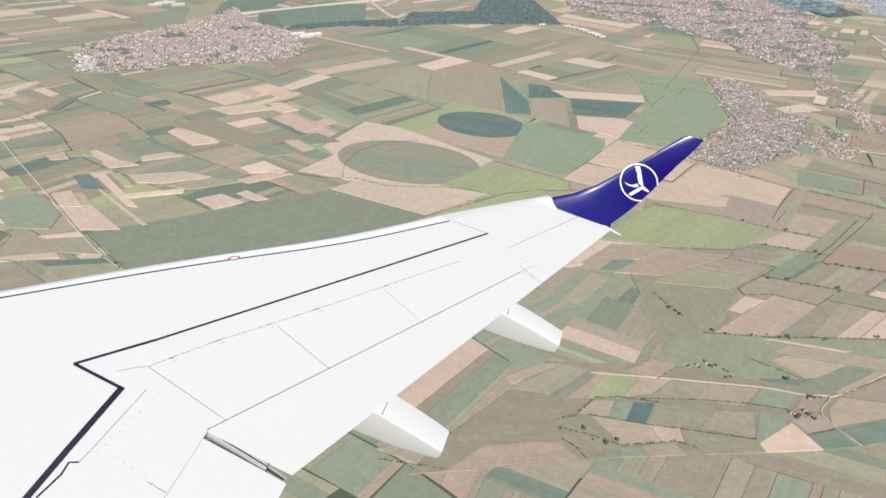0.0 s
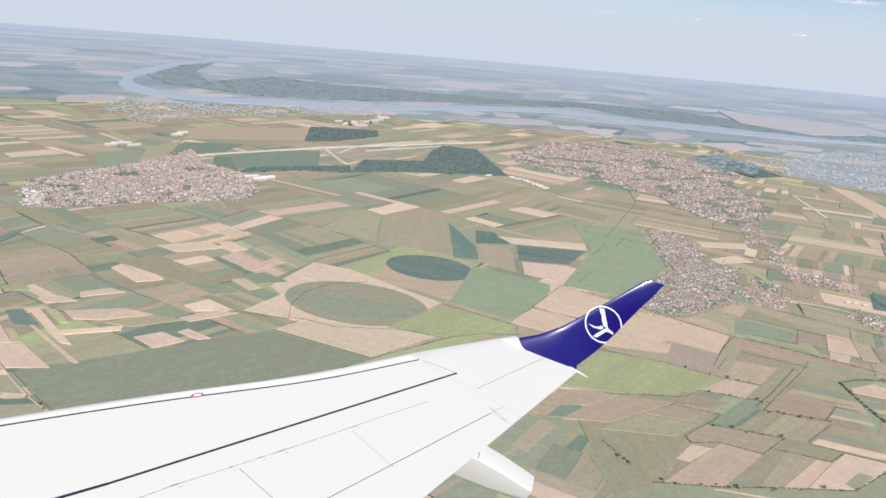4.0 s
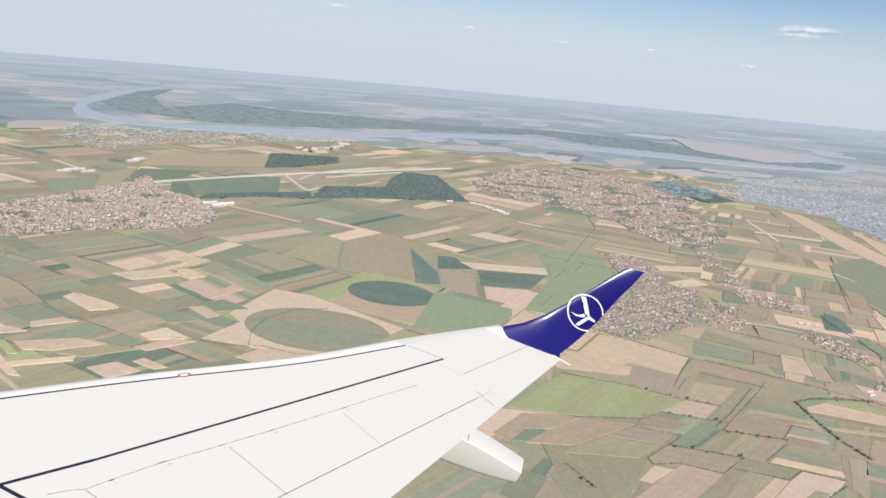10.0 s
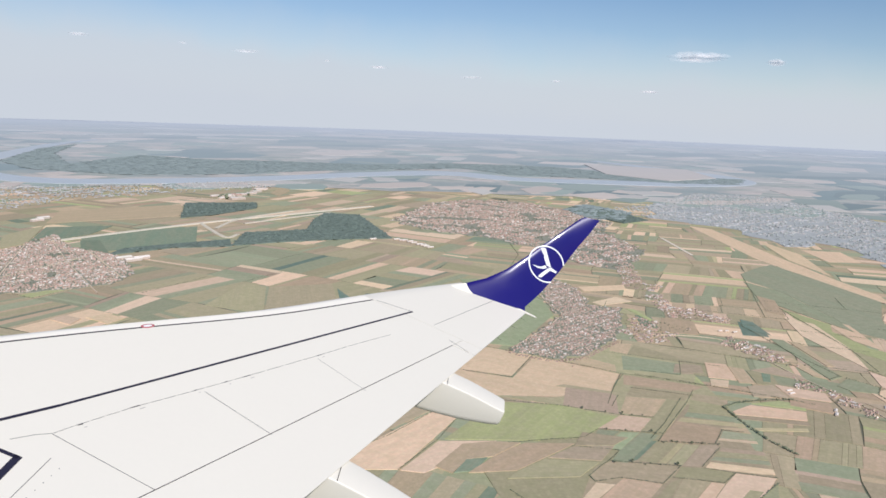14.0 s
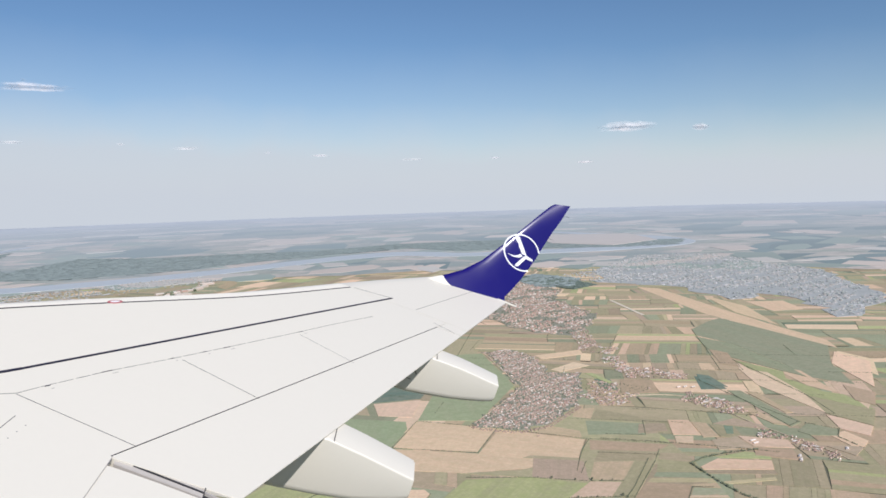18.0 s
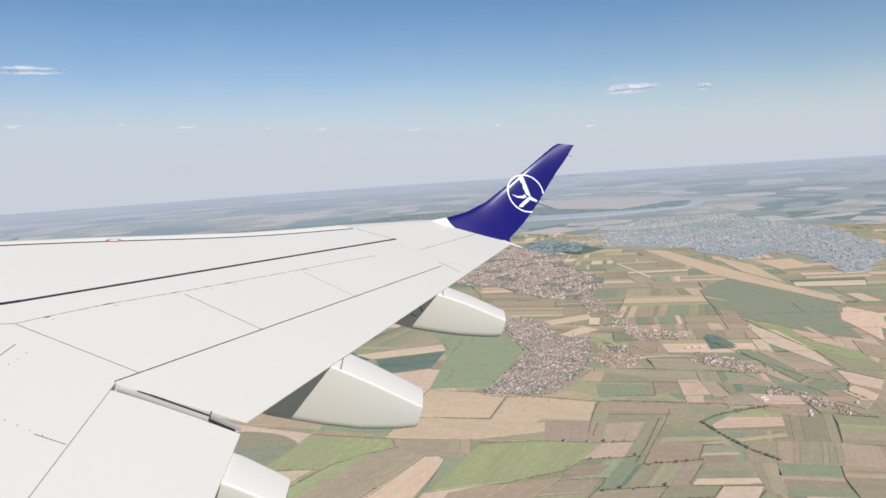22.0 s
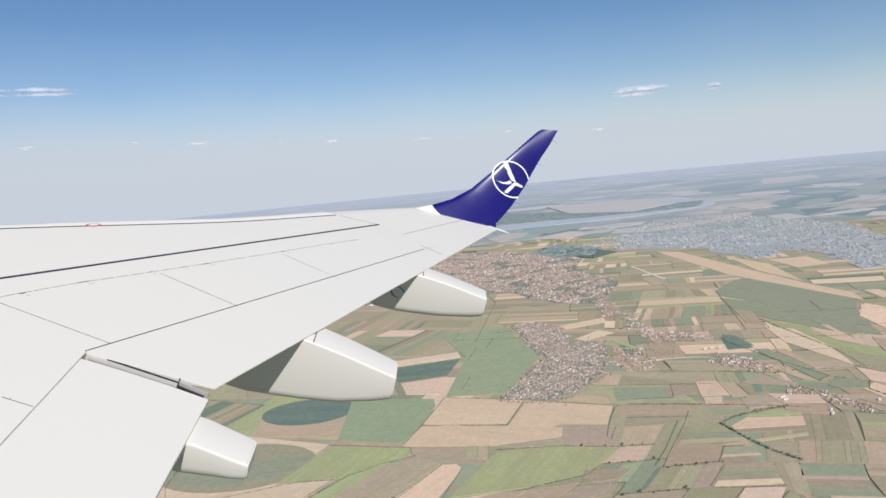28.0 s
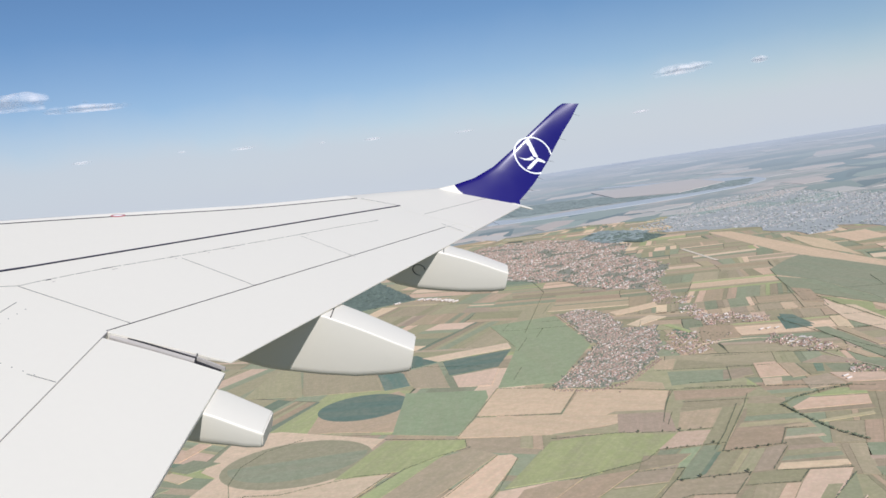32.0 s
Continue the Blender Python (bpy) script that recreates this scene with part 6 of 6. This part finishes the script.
# ---------------------------------------------------------------- single trees
def field_tree(x, y, size):
    """A lone tree: tapered trunk and limbs, a crown of many leafy clumps with gaps."""
    ob = new("tree")
    ob.matrix_world = spot(x, y, 0.0, 0.28)
    rnd = random.Random(77)
    tv, tf = loft([[(r * math.cos(a), r * math.sin(a), z) for a in (math.tau * i / 6 for i in range(6))] for z, r in ((0, 0.10), (0.35, 0.07), (0.75, 0.04))])
    for k in range(4):
        a = k * 1.6
        b = len(tv)
        lv, lf = loft([[(q * math.cos(a) + w * math.cos(c), q * math.sin(a) + w * math.sin(c), z) for c in (0, 2.1, 4.2)] for q, z, w in ((0.0, 0.4, 0.035), (0.3, 0.8, 0.015))])
        tv += lv
        tf += [tuple(b + i for i in g) for g in lf]
    part("trunk", (tv, tf), BARK, ob)
    cv, cf = [], []
    for _ in range(46):
        a, q, z = rnd.uniform(0, math.tau), 0.52 * math.sqrt(rnd.random()), rnd.uniform(0.4, 1.15)
        q *= 1.1 - abs(z - 0.7)
        crown(cv, cf, q * math.cos(a), q * math.sin(a), z, rnd.uniform(0.10, 0.19), rnd)
    part("crown", (cv, cf), LEAVES, ob)
    return tagged(ob, "lone dark green tree on a field border", "tree", "lone trees among the fields")


BARK = paint("tree_bark", (0.16, 0.12, 0.09), 0.95, 0.3)
TR = random.Random(19)
first_tree = field_tree(70.6, 144.0, 1.0)
tree_rows = [((73.2, 137.9), (78, 139.3), 4), ((67.5, 130.4), (72.2, 130.7), 4), ((49.6, 146.8), (55.2, 147.2), 5), ((57.3, 146.1), (57.3, 141.7), 4), ((79.4, 195.4), (100, 191), 6), ((100.2, 207.8), (118.3, 205), 7), ((54.8, 161.5), (88.7, 164.8), 7), ((70.1, 162), (108.2, 166.7), 6), ((16.6, 119.2), (29.5, 115.6), 5), ((48.7, 172.7), (51, 168.7), 3), ((-115.9, 173.6), (-99.7, 163.2), 4), ((-99.6, 164.6), (-82.8, 157.2), 4), ((76.2, 238), (106.2, 226.5), 6), ((83.2, 218), (104.4, 213.5), 5)]
for a, b, n in tree_rows:
    for k in range(n):
        p = Vector(a).lerp(Vector(b), (k + TR.uniform(0.1, 0.9)) / n)
        z = TR.uniform(0.4, 0.9)
        copy_thing(first_tree, spot(p.x + TR.uniform(-1.2, 1.2), p.y + TR.uniform(-1.2, 1.2), TR.uniform(0, 6), 0.28) @ Matrix.Diagonal((z, z, z, 1)))

# ---------------------------------------------------------------- hedges between fields
hv, hf = [], []
HR = random.Random(5)


def hedge(a, b, step, size, thin=0.1):
    a, b = Vector(a), Vector(b)
    n = max(2, int((b - a).length / step))
    for i in range(n + 1):
        if HR.random() < thin:
            continue
        p = a.lerp(b, i / n)
        crown(hv, hf, p.x + HR.uniform(-.3, .3) * size, p.y + HR.uniform(-.3, .3) * size, Z + 0.35, size * HR.uniform(0.6, 1.3), HR)


def hedge_line(size, *path):
    """A thin hedge with gaps along a field border."""
    for a, b in zip(path, path[1:]):
        hedge(a, b, size * 1.6, size * 0.85, 0.14)


hedge_line(0.22, (21.9, 262), (32.4, 282), (64.4, 267.1), (79.4, 293.6))
hedge_line(0.24, (32.4, 282), (47.7, 313.6), (79.4, 293.6), (110.8, 270.3))
hedge_line(0.22, (99.3, 249.4), (110.8, 270.3), (140.7, 255.5))
hedge_line(0.22, (54.4, 244.1), (76.2, 238), (94, 229.5), (106.2, 226.5))
hedge_line(0.2, (95, 236.9), (101.1, 247.1))
hedge_line(0.24, (50.6, 209.1), (61.6, 210.4), (76.6, 211.9), (83.2, 218), (104.4, 213.5), (124.9, 239.5), (132.9, 251.1))
hedge_line(0.26, (104.4, 213.5), (100.2, 207.8), (118.3, 205), (126.1, 215.3), (132.4, 213.3))
hedge_line(0.24, (69.8, 205.8), (84.9, 202.2), (81.6, 198.1), (74.5, 191.4), (69.9, 186.5), (70.6, 183.1), (78.8, 185), (90, 180.9), (100, 191), (79.4, 195.4))
hedge_line(0.2, (106.5, 190.3), (118.8, 202.8))
hedge_line(0.2, (106.9, 189.3), (114.7, 186))
hedge_line(0.24, (94.5, 184.2), (108.5, 180.4), (115, 186), (125.7, 182.2))
hedge_line(0.28, (54.8, 161.5), (73, 162.3), (88.7, 164.8), (108.2, 166.7), (124.6, 179.3))
hedge_line(0.26, (45, 179.7), (48.7, 172.7), (51, 168.7))
hedge_line(0.22, (120.7, 273.8), (135.7, 267.9), (143.1, 285.3))
hedge_line(0.2, (109, 254.6), (130.2, 245.9))
hedge_line(0.22, (-127.4, 185.7), (-112.6, 173), (-100, 163.8), (-80, 157.4))
hedge_line(0.26, (-100, 163.8), (-95.7, 166.3))
hedge_line(0.2, (-144.2, 165), (-137.6, 165.5), (-130.3, 167.6))
hedge_line(0.22, (-146.2, 172.8), (-148, 180.2), (-157.1, 183.1))
hedge_line(0.2, (-25.6, 218.3), (-44.6, 225.7), (-63.1, 233.8), (-55.3, 246.1))
hedge_line(0.22, (-89.5, 247.8), (-66.8, 244.7), (-55.3, 246.1), (-42.8, 241.5), (-16.5, 244.6), (-4.5, 241.5), (-25.6, 218.3))
hedge_line(0.22, (-37.8, 204.5), (-23.6, 219.8), (0.7, 243), (14, 248.6), (25.7, 251.3))
hedge_line(0.2, (-10.9, 196.5), (12.7, 215.9), (33, 238.8))
hedge_line(0.24, (14.6, 193.1), (28.4, 212.4), (39.3, 233.4))
hedge_line(0.2, (-79.3, 157.3), (-60.1, 178.1), (-39, 203.9))
hedge_line(0.2, (-16.4, 195.9), (-28, 203.4))
hedge_line(0.22, (-5.1, 275.8), (24.8, 259.6), (24.3, 252.6))
hedge_line(0.22, (-60.8, 246.3), (-63.3, 259.6), (-61.4, 275.1), (-53.2, 287.6), (-38.8, 293.6))
hedge_line(0.3, (16.5, 121.9), (20.2, 123.5), (24.8, 130.2), (30.1, 131.5), (38.9, 131))
hedge_line(0.3, (16.6, 119.2), (23.4, 117.8), (29.5, 115.6), (40.6, 118.7), (44.6, 117.5))
hedge_line(0.32, (16.8, 116.2), (20.1, 113.3), (21.7, 110.9))
hedge_line(0.26, (23.3, 124.3), (35.6, 123.1), (57.6, 122))
hedge_line(0.28, (-19.1, 104.3), (-11.3, 103.8), (-6.1, 103.6))
hedge_line(0.24, (35.2, 131.7), (47, 133.3), (59.4, 133.8), (67.4, 133.1))
hedge_line(0.22, (45.8, 145.9), (40, 139.7))
hedge_line(0.2, (64.1, 151.6), (70, 148.2), (75.1, 144.9))
hedge_line(0.2, (76.3, 128.1), (69.4, 125))
hedge_line(0.2, (82.2, 140.7), (97.6, 151.1), (117.7, 165.7))
hedge_line(0.3, (131.9, 604.4), (125.6, 526), (83.5, 409.3))
hedge_line(0.3, (116.5, 269), (139.5, 257.3), (162.1, 243.4), (173.8, 235.6))
hedge_line(0.26, (124, 242.9), (107.4, 220.4), (98.6, 210.2))
hedge_line(0.24, (111, 268.7), (103.4, 257.5), (94.2, 239))
hedge_line(0.36, (196.5, 260.7), (204.2, 264.7), (213.3, 251.7), (206.3, 243.7), (206.2, 230.5))
hedge_line(0.3, (244.5, 373.9), (234.6, 298), (226.2, 269.5), (222.7, 271.1))
hedge_line(0.28, (201.9, 339.4), (201.9, 296.4), (204.7, 264.2))
hedge_line(0.26, (272.3, 465.8), (247.4, 406.7), (224.4, 354.6))
ditch = [(167.8, 240.3), (154.6, 240.2), (143.8, 238.2), (136.7, 234.3), (136.5, 226.6), (136.9, 217.1), (137.9, 207), (139.9, 201), (141.7, 195.6)]
for a, b in zip(ditch, ditch[1:]):
    hedge(a, b, 0.7, 0.5, 0.1)
for a, b, c, side in borders:
    if not 300 < a.length < 480:
        continue
    for e in (b, c):
        if HR.random() < (0.3 if side else 0.16):
            hedge(a, e, 0.5, 0.21, 0.3)
hedges = new("hedges", mesh_of("hedges", hv, hf, SCRUB))
tagged(hedges, "dark green hedges and scrub along field borders", "hedge", kind="stuff")

# ---------------------------------------------------------------- clouds
def cloud(az, el, width, height, seed, dist=3900.0):
    """One flat-bottomed heap: a sphere drawn long and pushed into lumps."""
    a, e = radians(az), radians(el)
    c = Vector((dist * math.sin(a) * math.cos(e), dist * math.cos(a) * math.cos(e), dist * math.sin(e)))
    bm = bmesh.new()
    bmesh.ops.create_icosphere(bm, subdivisions=5, radius=1.0)
    for v in bm.verts:
        p = v.co.copy()
        q = Vector((p.x * width / height * 0.9, p.y * 2, p.z)) + Vector((seed * 3.1, 0, 0))
        k = 0.70 + 0.38 * noise.noise(q * 0.42) + 0.16 * noise.noise(q * 0.95)
        taper = 1 - 0.55 * p.x * p.x
        up = p.z * taper * (k if p.z > 0 else 0.30 + 0.25 * k)
        v.co = Vector((p.x * width / 2 * (0.9 + 0.15 * k), p.y * height * 1.2 * (0.6 + k), up * height * 0.75))
    for f in bm.faces:
        f.smooth = True
    me = bpy.data.meshes.new("cloud")
    bm.to_mesh(me)
    bm.free()
    me.materials.append(CLOUD)
    ob = new("cloud", me)
    ob.matrix_world = Matrix.Translation(c) @ Matrix.Rotation(-a, 4, "Z")
    return tagged(ob, "small flat white fair-weather cloud high over the plain", "cloud", "clouds over the plain")


cloud(25.6, 4.9, 380, 62, 21)
cloud(31.0, 4.6, 100, 42, 22)
cloud(-24.5, 9.0, 900, 90, 23)
cloud(-18.6, 8.4, 520, 42, 24)
for az, el, w, h in ((-12.6, 4.6, 70, 16), (-8.3, 4.3, 190, 22), (-2.2, 3.9, 50, 12), (1.8, 3.6, 120, 18), (9.0, 3.1, 170, 16), (15.5, 3.0, 60, 12), (-19.5, 4.7, 140, 20), (22.5, 2.4, 120, 14)):
    cloud(az, el, w, h, int(40 + az))

# ---------------------------------------------------------------- strip fields, laid last
joined = {m.name: [] for m in CROPS}
for i, (_, _, poly, mat, side) in enumerate(pieces):
    zt = Z + 0.06 + 0.10 * side + 0.03 * ((i * 7) % 5) / 5
    if i < 290:
        ob = new("strip_field", plots("strip_field", [(poly, Z - 0.2, zt)], mat))
        ob.parent = ground
    else:
        joined[mat.name].append((poly, Z - 0.2, zt))
for mat in CROPS:
    if joined[mat.name]:
        ob = new("field_patchwork", plots("field_patchwork", joined[mat.name], mat))
        ob.parent = ground
        tagged(ob, kind="stuff")
